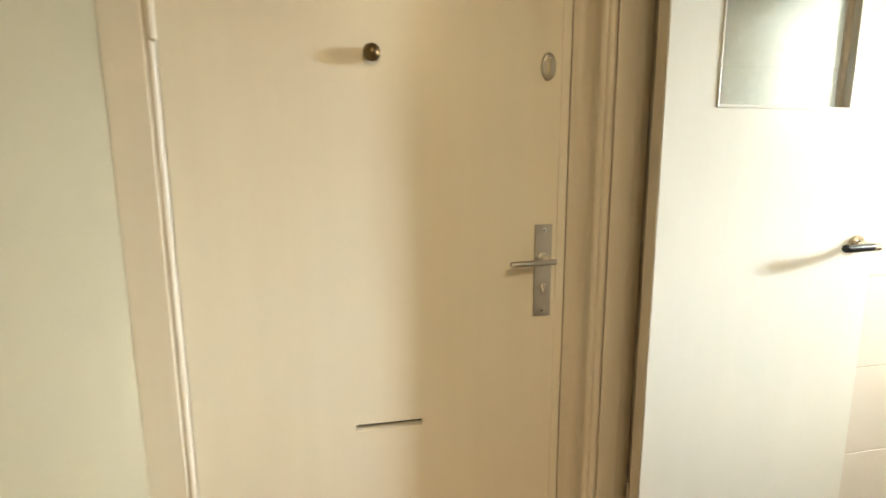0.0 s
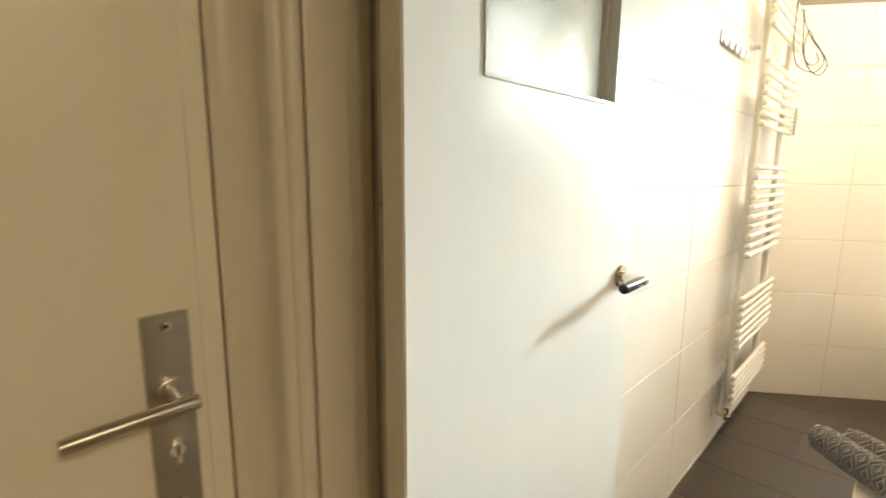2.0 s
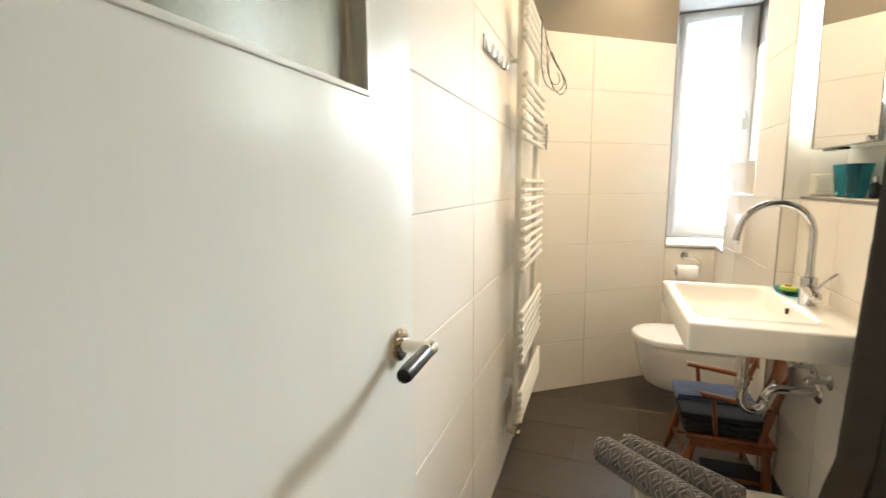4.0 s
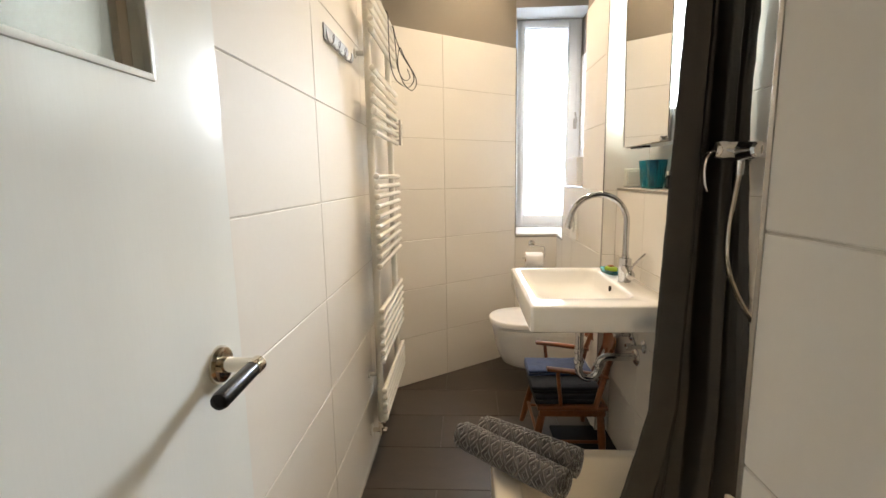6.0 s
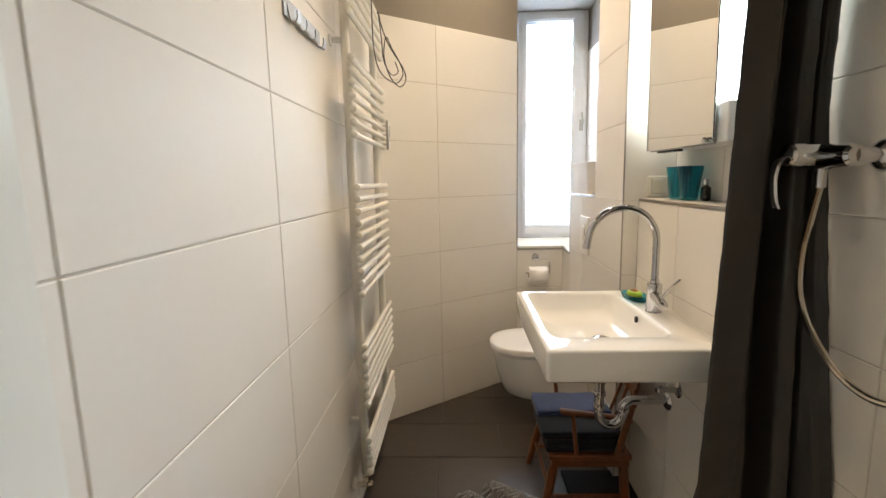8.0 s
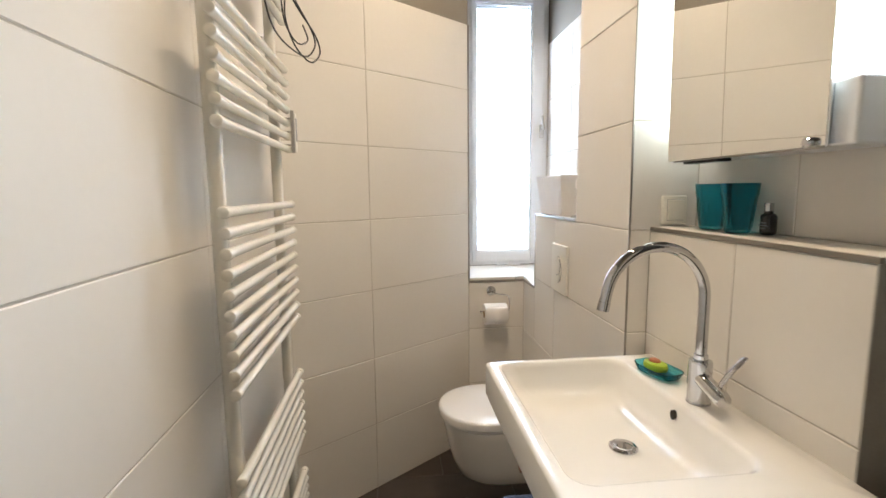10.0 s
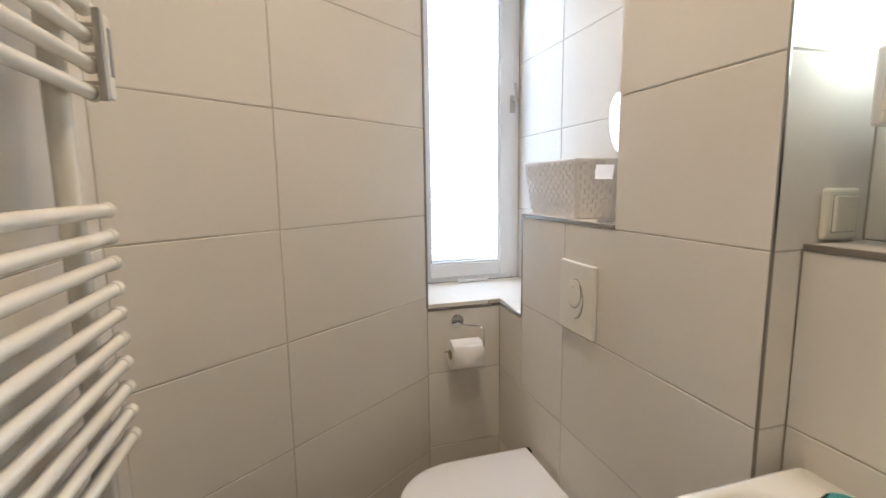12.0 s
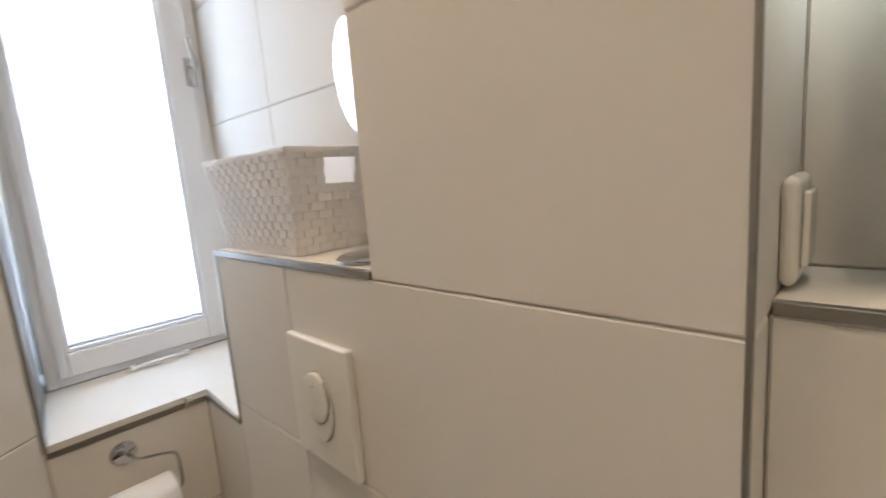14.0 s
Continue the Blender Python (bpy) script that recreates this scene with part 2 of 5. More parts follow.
def blind_material():
    m = bpy.data.materials.new("white_pleated_fabric")
    m.use_nodes = True
    n, l = m.node_tree.nodes, m.node_tree.links
    n.remove(n["Principled BSDF"])
    tl = n.new("ShaderNodeBsdfTranslucent")
    tr = n.new("ShaderNodeBsdfTransparent")
    df = n.new("ShaderNodeBsdfDiffuse")
    nz = n.new("ShaderNodeTexNoise")
    nz.inputs["Scale"].default_value = 60
    rp = n.new("ShaderNodeValToRGB")
    rp.color_ramp.elements[0].color, rp.color_ramp.elements[1].color = (0.82, 0.84, 0.86, 1), (0.92, 0.93, 0.94, 1)
    l.new(nz.outputs["Fac"], rp.inputs["Fac"])
    for s in (tl, df):
        l.new(rp.outputs["Color"], s.inputs["Color"])
    m1, m2 = n.new("ShaderNodeMixShader"), n.new("ShaderNodeMixShader")
    m1.inputs[0].default_value, m2.inputs[0].default_value = 0.18, 0.22
    l.new(tl.outputs[0], m1.inputs[1])
    l.new(df.outputs[0], m1.inputs[2])
    l.new(m1.outputs[0], m2.inputs[1])
    l.new(tr.outputs[0], m2.inputs[2])
    l.new(m2.outputs[0], n["Material Output"].inputs["Surface"])
    return m


M_BLIND = blind_material()


def glow(name, colour, strength):
    m = bpy.data.materials.new(name)
    m.use_nodes = True
    b = m.node_tree.nodes["Principled BSDF"]
    b.inputs["Base Color"].default_value = (0.85, 0.85, 0.82, 1)
    b.inputs["Emission Color"].default_value = (*colour, 1)
    b.inputs["Emission Strength"].default_value = strength
    return m


M_LAMP = glow("opal_lamp_diffuser", (0.82, 0.97, 1.0), CABINET_E)
M_SPOT = glow("halogen_lens", (1.0, 0.82, 0.6), 110.0)


# ---- building blocks ----
def thing(name, at, label, category, group=""):
    ob = new(name)
    ob.empty_display_size = 0.05
    ob.location = at
    return tagged(ob, label, category, group)


def root_of(ob):
    while ob.parent:
        ob = ob.parent
    return ob


def part(name, bm, material, parent=None, label="", smooth=True, angle=35):
    me = bpy.data.meshes.new(name)
    if parent is not None:
        bmesh.ops.translate(bm, verts=bm.verts, vec=-root_of(parent).location)
    bm.normal_update()
    bm.to_mesh(me)
    bm.free()
    me.materials.append(material)
    if smooth:
        me.shade_smooth()
        me.set_sharp_from_angle(angle=radians(angle))
    ob = new(name, me)
    if smooth and angle == 35:
        ob.modifiers.new("even_normals", "WEIGHTED_NORMAL").keep_sharp = True
    ob.parent = parent
    return tagged(ob, label) if label else ob


def structure(name, bm, material, label, category, smooth=False):
    return tagged(part(name, bm, material, None, "", smooth), label, category, kind="structure")


def box(x0, x1, y0, y1, z0, z1, bevel=0.0, seg=2, bm=None):
    bm = bm or bmesh.new()
    vs = bmesh.ops.create_cube(bm, size=1.0)["verts"]
    for v in vs:
        v.co = Vector(((x0 + x1) / 2 + v.co.x * (x1 - x0), (y0 + y1) / 2 + v.co.y * (y1 - y0), (z0 + z1) / 2 + v.co.z * (z1 - z0)))
    if bevel:
        edges = list({e for v in vs for e in v.link_edges})
        bmesh.ops.bevel(bm, geom=edges, offset=bevel, segments=seg, profile=0.5, affect="EDGES")
    return bm


def frame_of(d):
    d = Vector(d).normalized()
    a = Vector((0, 0, 1)) if abs(d.z) < 0.9 else Vector((1, 0, 0))
    u = d.cross(a).normalized()
    return u, d.cross(u).normalized(), d


def sweep(points, radius, seg=10, bm=None, caps=True):
    """A round bar along points; radius is one number or one a point."""
    bm = bm or bmesh.new()
    pts = [Vector(p) for p in points]
    rad = radius if isinstance(radius, (list, tuple)) else [radius] * len(pts)
    rings, u = [], None
    for i, p in enumerate(pts):
        d = (pts[min(i + 1, len(pts) - 1)] - pts[max(i - 1, 0)]).normalized()
        if u is None:
            u = frame_of(d)[0]
        u = (u - d * u.dot(d)).normalized()
        w = d.cross(u)
        rings.append([bm.verts.new(p + rad[i] * (math.cos(2 * math.pi * k / seg) * u + math.sin(2 * math.pi * k / seg) * w)) for k in range(seg)])
    for a, b in zip(rings, rings[1:]):
        for k in range(seg):
            bm.faces.new((a[k], a[(k + 1) % seg], b[(k + 1) % seg], b[k]))
    if caps:
        bm.faces.new(rings[0][::-1])
        bm.faces.new(rings[-1])
    return bm


def rod(a, b, r, seg=12, r2=None, bm=None):
    return sweep([a, b], [r, r if r2 is None else r2], seg, bm)


def lathe(at, axis, profile, seg=24, bm=None):
    """profile: (radius, distance along the axis)."""
    at, axis = Vector(at), Vector(axis).normalized()
    return sweep_profile(at, axis, profile, seg, bm)


def sweep_profile(at, axis, profile, seg, bm=None):
    bm = bm or bmesh.new()
    u, w, d = frame_of(axis)
    rings = []
    for r, h in profile:
        rings.append([bm.verts.new(at + d * h + max(r, 1e-5) * (math.cos(2 * math.pi * k / seg) * u + math.sin(2 * math.pi * k / seg) * w)) for k in range(seg)])
    for a, b in zip(rings, rings[1:]):
        for k in range(seg):
            bm.faces.new((a[k], a[(k + 1) % seg], b[(k + 1) % seg], b[k]))
    bm.faces.new(rings[0][::-1])
    bm.faces.new(rings[-1])
    bmesh.ops.recalc_face_normals(bm, faces=bm.faces)
    return bm


def smooth_path(points, steps=8):
    """Catmull-Rom through the points."""
    p = [Vector(q) for q in points]
    p = [2 * p[0] - p[1]] + p + [2 * p[-1] - p[-2]]
    out = []
    for i in range(1, len(p) - 2):
        for k in range(steps):
            t = k / steps
            out.append(0.5 * (2 * p[i] + (p[i + 1] - p[i - 1]) * t + (2 * p[i - 1] - 5 * p[i] + 4 * p[i + 1] - p[i + 2]) * t * t + (3 * p[i] - p[i - 1] - 3 * p[i + 1] + p[i + 2]) * t ** 3))
    return out + [p[-2]]


def prism(outline, z0, z1, bevel=0.0, bm=None):
    """An upright block over a plan outline (counter-clockwise)."""
    bm = bm or bmesh.new()
    low = [bm.verts.new((x, y, z0)) for x, y in outline]
    top = [bm.verts.new((x, y, z1)) for x, y in outline]
    n = len(outline)
    faces = [bm.faces.new(low[::-1]), bm.faces.new(top)]
    for k in range(n):
        faces.append(bm.faces.new((low[k], low[(k + 1) % n], top[(k + 1) % n], top[k])))
    bmesh.ops.recalc_face_normals(bm, faces=bm.faces)
    if bevel:
        edges = [e for f in faces[:2] for e in f.edges]
        bmesh.ops.bevel(bm, geom=edges, offset=bevel, segments=3, profile=0.5, affect="EDGES")
    return bm


def loft(rings, bm=None, caps=(True, True)):
    """Skin over closed rings with equal counts."""
    bm = bm or bmesh.new()
    vs = [[bm.verts.new(p) for p in ring] for ring in rings]
    n = len(vs[0])
    for a, b in zip(vs, vs[1:]):
        for k in range(n):
            bm.faces.new((a[k], a[(k + 1) % n], b[(k + 1) % n], b[k]))
    if caps[0]:
        bm.faces.new(vs[0][::-1])
    if caps[1]:
        bm.faces.new(vs[-1])
    bmesh.ops.recalc_face_normals(bm, faces=bm.faces)
    return bm


def round_rect(x0, x1, y0, y1, r, z, n=5):
    out = []
    for cx, cy, a0 in ((x1 - r, y1 - r, 0), (x0 + r, y1 - r, 90), (x0 + r, y0 + r, 180), (x1 - r, y0 + r, 270)):
        for k in range(n + 1):
            a = radians(a0 + 90 * k / n)
            out.append((cx + r * math.cos(a), cy + r * math.sin(a), z))
    return out


# ---- the shell: walls, floors, ceilings ----
SLAB = 0.12
wall_left = structure("wall_left", box(PART_X1 + 0.0, BEND[0] + 0.02, LEFT_Y + 0.002, LEFT_Y + SLAB, -0.05, TOP), M_GROUT, "long bathroom wall covered with large white tiles", "wall")
structure("wall_left_upper", box(PART_X1, BEND[0] + 0.02, LEFT_Y + 0.005, LEFT_Y + SLAB, TOP, CEIL), M_TAUPE, "taupe painted wall above the tiles", "wall")


def slanted(y_in, y_out, z0, z1):
    d = Vector((BEND[0] - CORNER[0], BEND[1] - CORNER[1])).normalized()
    n = Vector((d.y, -d.x))
    if n.x < 0:
        n = -n
    c, b = Vector(CORNER), Vector(BEND) + d * 0.10
    pts = [c + n * y_in, b + n * y_in, b + n * y_out, c + n * y_out]
    return prism([tuple(p) for p in pts], z0, z1)


wall_slanted = structure("wall_slanted", slanted(0.002, 0.14, -0.05, TOP), M_GROUT, "slanted bathroom wall with large white tiles", "wall")
structure("wall_slanted_upper", slanted(0.005, 0.14, TOP, CEIL), M_TAUPE, "taupe painted wall above the slanted tiles", "wall")
wall_end = structure("wall_end", box(END_X + 0.002, 4.36, PRE_Y - 0.2, CORNER[1] + 0.12, -0.05, 0.845), M_GROUT, "narrow tiled wall under the window", "wall")
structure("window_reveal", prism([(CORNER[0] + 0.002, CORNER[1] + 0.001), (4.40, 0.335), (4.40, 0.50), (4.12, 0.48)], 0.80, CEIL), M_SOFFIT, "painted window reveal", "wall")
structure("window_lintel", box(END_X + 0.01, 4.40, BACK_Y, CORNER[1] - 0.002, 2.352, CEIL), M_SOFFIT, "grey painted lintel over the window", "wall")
structure("window_side_wall", box(4.345, 4.46, -0.30, WIN_Y0 - 0.002, -0.05, CEIL), M_SOFFIT, "outer wall beside the window", "wall")
structure("window_side_wall_far", box(4.402, 4.50, WIN_Y1 + 0.003, 0.55, -0.05, CEIL), M_SOFFIT, "outer wall beside the window", "wall")
structure("window_parapet", box(4.362, 4.46, -0.112, 0.334, -0.05, 0.893), M_SOFFIT, "outer wall under the window", "wall")
structure("window_head", box(4.402, 4.50, -0.112, 0.334, 2.352, CEIL), M_SOFFIT, "outer wall over the window", "wall")
wall_box = structure("wall_toilet_boxing", prism([(PRE_X0 + 0.002, BACK_Y), (END_X, BACK_Y), (END_X, PRE_Y - 0.002), (PRE_X0 + 0.002, PRE_Y - 0.002)], -0.05, 0.845), M_GROUT, "tiled boxing behind the toilet", "wall")
structure("wall_toilet_boxing_middle", box(PRE_X0 + 0.002, PRE_X2 - 0.002, BACK_Y, PRE_Y - 0.002, 0.845, 1.197), M_GROUT, "tiled boxing with the cistern inside", "wall")
structure("wall_toilet_boxing_upper", box(PRE_X0 + 0.002, PRE_X1 - 0.002, BACK_Y, PRE_Y - 0.002, 1.197, TOP), M_GROUT, "full-height tiled pier beside the niche", "wall")
structure("wall_toilet_boxing_top", box(PRE_X0 + 0.004, PRE_X1 - 0.004, BACK_Y, PRE_Y - 0.005, TOP, CEIL), M_TAUPE, "taupe painted wall over the tiled pier", "wall")
wall_basin = structure("wall_basin", box(2.362, PRE_X0, BACK_Y, BASIN_Y - 0.002, -0.05, 1.197), M_GROUT, "tiled wall behind the wash basin", "wall")
wall_back = structure("wall_right", box(ENTRY_X - 0.1, 4.36, BACK_Y - SLAB, BACK_Y - 0.002, -0.05, TOP), M_GROUT, "tiled wall of shower, mirror niche and shelf niche", "wall")
structure("wall_right_upper", box(ENTRY_X - 0.1, 4.345, BACK_Y - SLAB, BACK_Y - 0.005, TOP, CEIL), M_TAUPE, "taupe painted wall above the tiles", "wall")
wall_entry = structure("wall_entry", box(PART_X1 + 0.002, ENTRY_X - 0.002, BACK_Y - SLAB, ENTRY_Y - 0.002, -0.05, TOP), M_GROUT, "tiled stub wall between doorway and shower", "wall")
structure("wall_entry_upper", box(PART_X1 + 0.002, ENTRY_X - 0.006, BACK_Y - SLAB, ENTRY_Y - 0.006, TOP, CEIL), M_TAUPE, "taupe painted wall over the entry tiles", "wall")
floor = structure("floor", box(0.76, 4.30, -0.20, 1.25, -0.06, -0.003), M_FGROUT, "bathroom floor of dark slate-coloured tiles", "floor")
# unseen ceiling, given the walls' dark taupe to hold down bounced light
structure("ceiling", box(PART_X0, 4.50, -0.30, 1.30, CEIL, CEIL + 0.1), M_TAUPE, "unseen bathroom ceiling, painted taupe to cut bounced light", "ceiling")

# hall
structure("floor_hall", box(HALL_X - 0.1, 0.76, HALL_Y - 0.1, 1.30, -0.06, 0.0), M_HALLFLOOR, "wooden hall floor", "floor")
structure("ceiling_hall", box(HALL_X - 0.1, PART_X0, HALL_Y - 0.1, 1.42, 2.60, 2.70), M_CEIL, "white painted hall ceiling", "ceiling")
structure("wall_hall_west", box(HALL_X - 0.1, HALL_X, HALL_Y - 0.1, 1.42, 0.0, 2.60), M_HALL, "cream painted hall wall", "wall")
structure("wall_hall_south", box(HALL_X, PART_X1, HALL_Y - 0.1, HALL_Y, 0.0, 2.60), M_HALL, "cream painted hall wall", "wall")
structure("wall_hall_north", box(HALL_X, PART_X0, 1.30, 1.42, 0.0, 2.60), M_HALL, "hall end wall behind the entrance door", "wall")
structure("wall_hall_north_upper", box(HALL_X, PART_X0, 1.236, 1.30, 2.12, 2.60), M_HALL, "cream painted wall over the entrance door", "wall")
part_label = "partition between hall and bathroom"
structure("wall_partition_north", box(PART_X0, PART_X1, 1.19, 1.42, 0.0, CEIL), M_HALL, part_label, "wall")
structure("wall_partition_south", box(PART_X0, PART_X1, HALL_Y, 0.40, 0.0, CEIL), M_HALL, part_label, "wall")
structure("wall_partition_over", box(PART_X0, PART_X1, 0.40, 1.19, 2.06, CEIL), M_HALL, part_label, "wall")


# ---- entrance door and the painted frames ----
def entrance_door():
    x0, x1 = -0.388, 0.6245
    door = thing("entrance_door", (0.116, DOOR_Y, 0.0), "closed cream painted flat entrance door with letter slot", "door")
    # the leaf, with a through-cut for the letter slot
    sx0, sx1, sz0, sz1 = 0.026, 0.211, 0.512, 0.534
    bm = bmesh.new()
    for a, b, c, d in ((x0, sx0, 0.006, 2.06), (sx1, x1, 0.006, 2.06), (sx0, sx1, 0.006, sz0), (sx0, sx1, sz1, 2.06)):
        fs = []
        for y in (DOOR_Y, DOOR_Y + 0.045):
            fs.append([bm.verts.new((a, y, c)), bm.verts.new((b, y, c)), bm.verts.new((b, y, d)), bm.verts.new((a, y, d))])
        bm.faces.new(fs[0])
        bm.faces.new(fs[1][::-1])
        for k in range(4):
            bm.faces.new((fs[0][k], fs[1][k], fs[1][(k + 1) % 4], fs[0][(k + 1) % 4]))
    bmesh.ops.remove_doubles(bm, verts=bm.verts, dist=1e-5)
    bmesh.ops.recalc_face_normals(bm, faces=bm.faces)
    leaf = part("leaf", bm, M_DOOR, door, smooth=False)
    # near-black backing puts the slot's inner shade into colour
    part("letter_slot_shade", box(sx0 - 0.002, sx1 + 0.002, DOOR_Y + 0.030, DOOR_Y + 0.044, sz0 - 0.002, sz1 + 0.002), M_HOLE_SHADE, leaf, "near-black backing painted as shade in the letter slot")
    part("slot_lip", box(sx0, sx1, DOOR_Y - 0.001, DOOR_Y + 0.028, sz0 - 0.001, sz0 + 0.003, 0.001), M_DOOR, leaf)
    part("edge_strip", box(x1 - 0.026, x1 - 0.002, DOOR_Y - 0.003, DOOR_Y + 0.002, 0.01, 2.05, 0.0015), M_DOOR, leaf)
    # lock plate with lever
    plate = part("lock_plate", box(0.533, 0.584, DOOR_Y - 0.006, DOOR_Y, 0.815, 1.079, 0.0015), M_STEEL, door, "brushed steel lock plate")
    for z in (0.832, 1.063):
        part("screw", lathe((0.5585, DOOR_Y - 0.006, z), (0, -1, 0), [(0.0065, 0), (0.0062, 0.0015), (0.003, 0.0018)], 14), M_CHROME, plate)
        # near-black disc painted as the shade in the screw head
        part("screw_recess_shade", lathe((0.5585, DOOR_Y - 0.0076, z), (0, -1, 0), [(0.0028, 0), (0.0025, 0.0006)], 6), M_HOLE_SHADE, plate)
    part("lever_neck", rod((0.5585, DOOR_Y - 0.004, 0.980), (0.5585, DOOR_Y - 0.052, 0.980), 0.0105), M_STEEL, plate)
    part("lever_collar", lathe((0.5585, DOOR_Y - 0.006, 0.980), (0, -1, 0), [(0.019, 0), (0.019, 0.006), (0.014, 0.009)], 22), M_STEEL, plate)
    lever = smooth_path([(0.575, DOOR_Y - 0.053, 0.980), (0.55, DOOR_Y - 0.054, 0.980), (0.50, DOOR_Y - 0.055, 0.979), (0.447, DOOR_Y - 0.055, 0.977)], 5)
    part("lever", sweep(lever, [0.0085] * (len(lever) - 1) + [0.0075], 12), M_STEEL, plate, "satin steel lever handle")
    cylb = lathe((0.5585, DOOR_Y - 0.006, 0.905), (0, -1, 0), [(0.0088, 0), (0.0088, 0.006), (0.008, 0.0068)], 18)
    box(0.554, 0.563, DOOR_Y - 0.012, DOOR_Y - 0.005, 0.884, 0.902, 0.002, bm=cylb)
    part("lock_cylinder", cylb, M_NICKEL, plate, "profile lock cylinder")
    # near-black slit in place of the keyhole's shade
    part("keyhole_shade", box(0.5577, 0.5593, DOOR_Y - 0.0135, DOOR_Y - 0.0115, 0.899, 0.911), M_HOLE_SHADE, plate)
    # upper lock rosette, door viewer
    ros = part("upper_lock", loft([[(0.560 + 0.021 * s * math.cos(a), DOOR_Y - h, 1.499 + 0.036 * s * math.sin(a)) for a in [2 * math.pi * k / 28 for k in range(28)]] for s, h in ((1, 0), (1, 0.005), (0.86, 0.008), (0.7, 0.0085))]), M_STEEL, door, "oval steel lock rosette")
    part("lock_slot", box(0.5555, 0.5645, DOOR_Y - 0.0125, DOOR_Y - 0.008, 1.478, 1.520, 0.002), M_NICKEL, ros)
    part("door_viewer", lathe((0.095, DOOR_Y, 1.511), (0, -1, 0), [(0.015, 0), (0.015, 0.006), (0.018, 0.010), (0.021, 0.017), (0.021, 0.024), (0.016, 0.031), (0.008, 0.034), (0.0, 0.035)], 24), M_BRASS, door, "round aged brass door viewer cover")
    return door


entrance_door()
structure("entrance_frame_left", box(HALL_X, -0.410, DOOR_Y - 0.012, 1.30, 0.0, 2.12, 0.003), M_FRAME, "cream painted door frame", "door frame")
bm = sweep([(-0.401, DOOR_Y + 0.002, 0.0), (-0.401, DOOR_Y + 0.002, 2.07)], 0.0105, 14)
structure("entrance_frame_bead", bm, M_FRAME, "rounded painted bead on the door frame", "trim", True)
structure("entrance_frame_right", box(0.627, 0.694, DOOR_Y - 0.004, 1.30, 0.0, 2.12, 0.003), M_FRAME, "cream painted door frame", "door frame")
structure("entrance_frame_top", box(-0.410, 0.628, DOOR_Y - 0.006, 1.30, 2.07, 2.12, 0.003), M_FRAME, "cream painted door frame", "door frame")
# dark sheet standing in for the shade behind the closed leaf
structure("entrance_rebate_shade", box(-0.405, 0.632, 1.279, 1.299, 0.0, 2.07), M_HOLE_SHADE, "near-black sheet painted as shade behind the entrance door", "trim")
hinge = thing("door_hinge", (-0.393, DOOR_Y - 0.004, 1.53), "painted barrel hinge on the entrance door frame", "hinge")
part("barrel", rod((-0.393, DOOR_Y - 0.006, 1.522), (-0.393, DOOR_Y - 0.006, 1.64), 0.0085), M_FRAME, hinge)
part("cap", lathe((-0.393, DOOR_Y - 0.006, 1.522), (0, 0, -1), [(0.0085, 0), (0.006, 0.004), (0, 0.005)], 14), M_FRAME, hinge)
copy_thing(hinge, pose(-0.393, DOOR_Y - 0.004, 0.26))

# bathroom doorway lining: casing on the hall side, jamb, stop
cove = [(0.640 + 0.034 * math.sin(radians(a)), 1.193 + 0.0355 * math.cos(radians(a))) for a in range(0, 91, 10)]
nose = [(0.686 - 0.012 * math.cos(radians(a)), 1.172 - 0.012 * math.sin(radians(a))) for a in range(0, 91, 15)]
outline = cove + nose + [(PART_X0 - 0.001, 1.160), (PART_X0 - 0.001, 1.2285)]
bm = prism(outline, 0.0, 2.12)
structure("doorway_casing_left", bm, M_FRAME, "cream painted casing beside the bathroom door", "door frame", True)
bm = sweep([(0.700, 1.163, 0.0), (0.700, 1.163, 2.07)], 0.013, 14)
structure("doorway_casing_bead", bm, M_FRAME, "rounded bead of the bathroom door casing", "trim", True)
structure("doorway_jamb_left", box(PART_X0 + 0.002, PART_X1 - 0.004, 1.158, 1.188, 0.0, 2.06, 0.002), M_FRAME, "cream painted door jamb", "door frame")
structure("doorway_stop_left", box(PART_X0 + 0.012, 0.772, 1.148, 1.157, 0.0, 2.05, 0.002), M_FRAME, "door stop on the jamb", "trim")
structure("doorway_casing_right", box(0.676, PART_X0 - 0.001, 0.33, 0.402, 0.0, 2.12, 0.004), M_FRAME, "cream painted casing beside the bathroom door", "door frame")
structure("doorway_jamb_right", box(PART_X0 + 0.002, PART_X1 - 0.002, 0.402, 0.425, 0.0, 2.06, 0.002), M_FRAME, "cream painted door jamb", "door frame")
structure("doorway_casing_top", box(0.676, PART_X0 - 0.001, 0.402, 1.165, 2.05, 2.12, 0.004), M_FRAME, "cream painted casing over the bathroom door", "door frame")


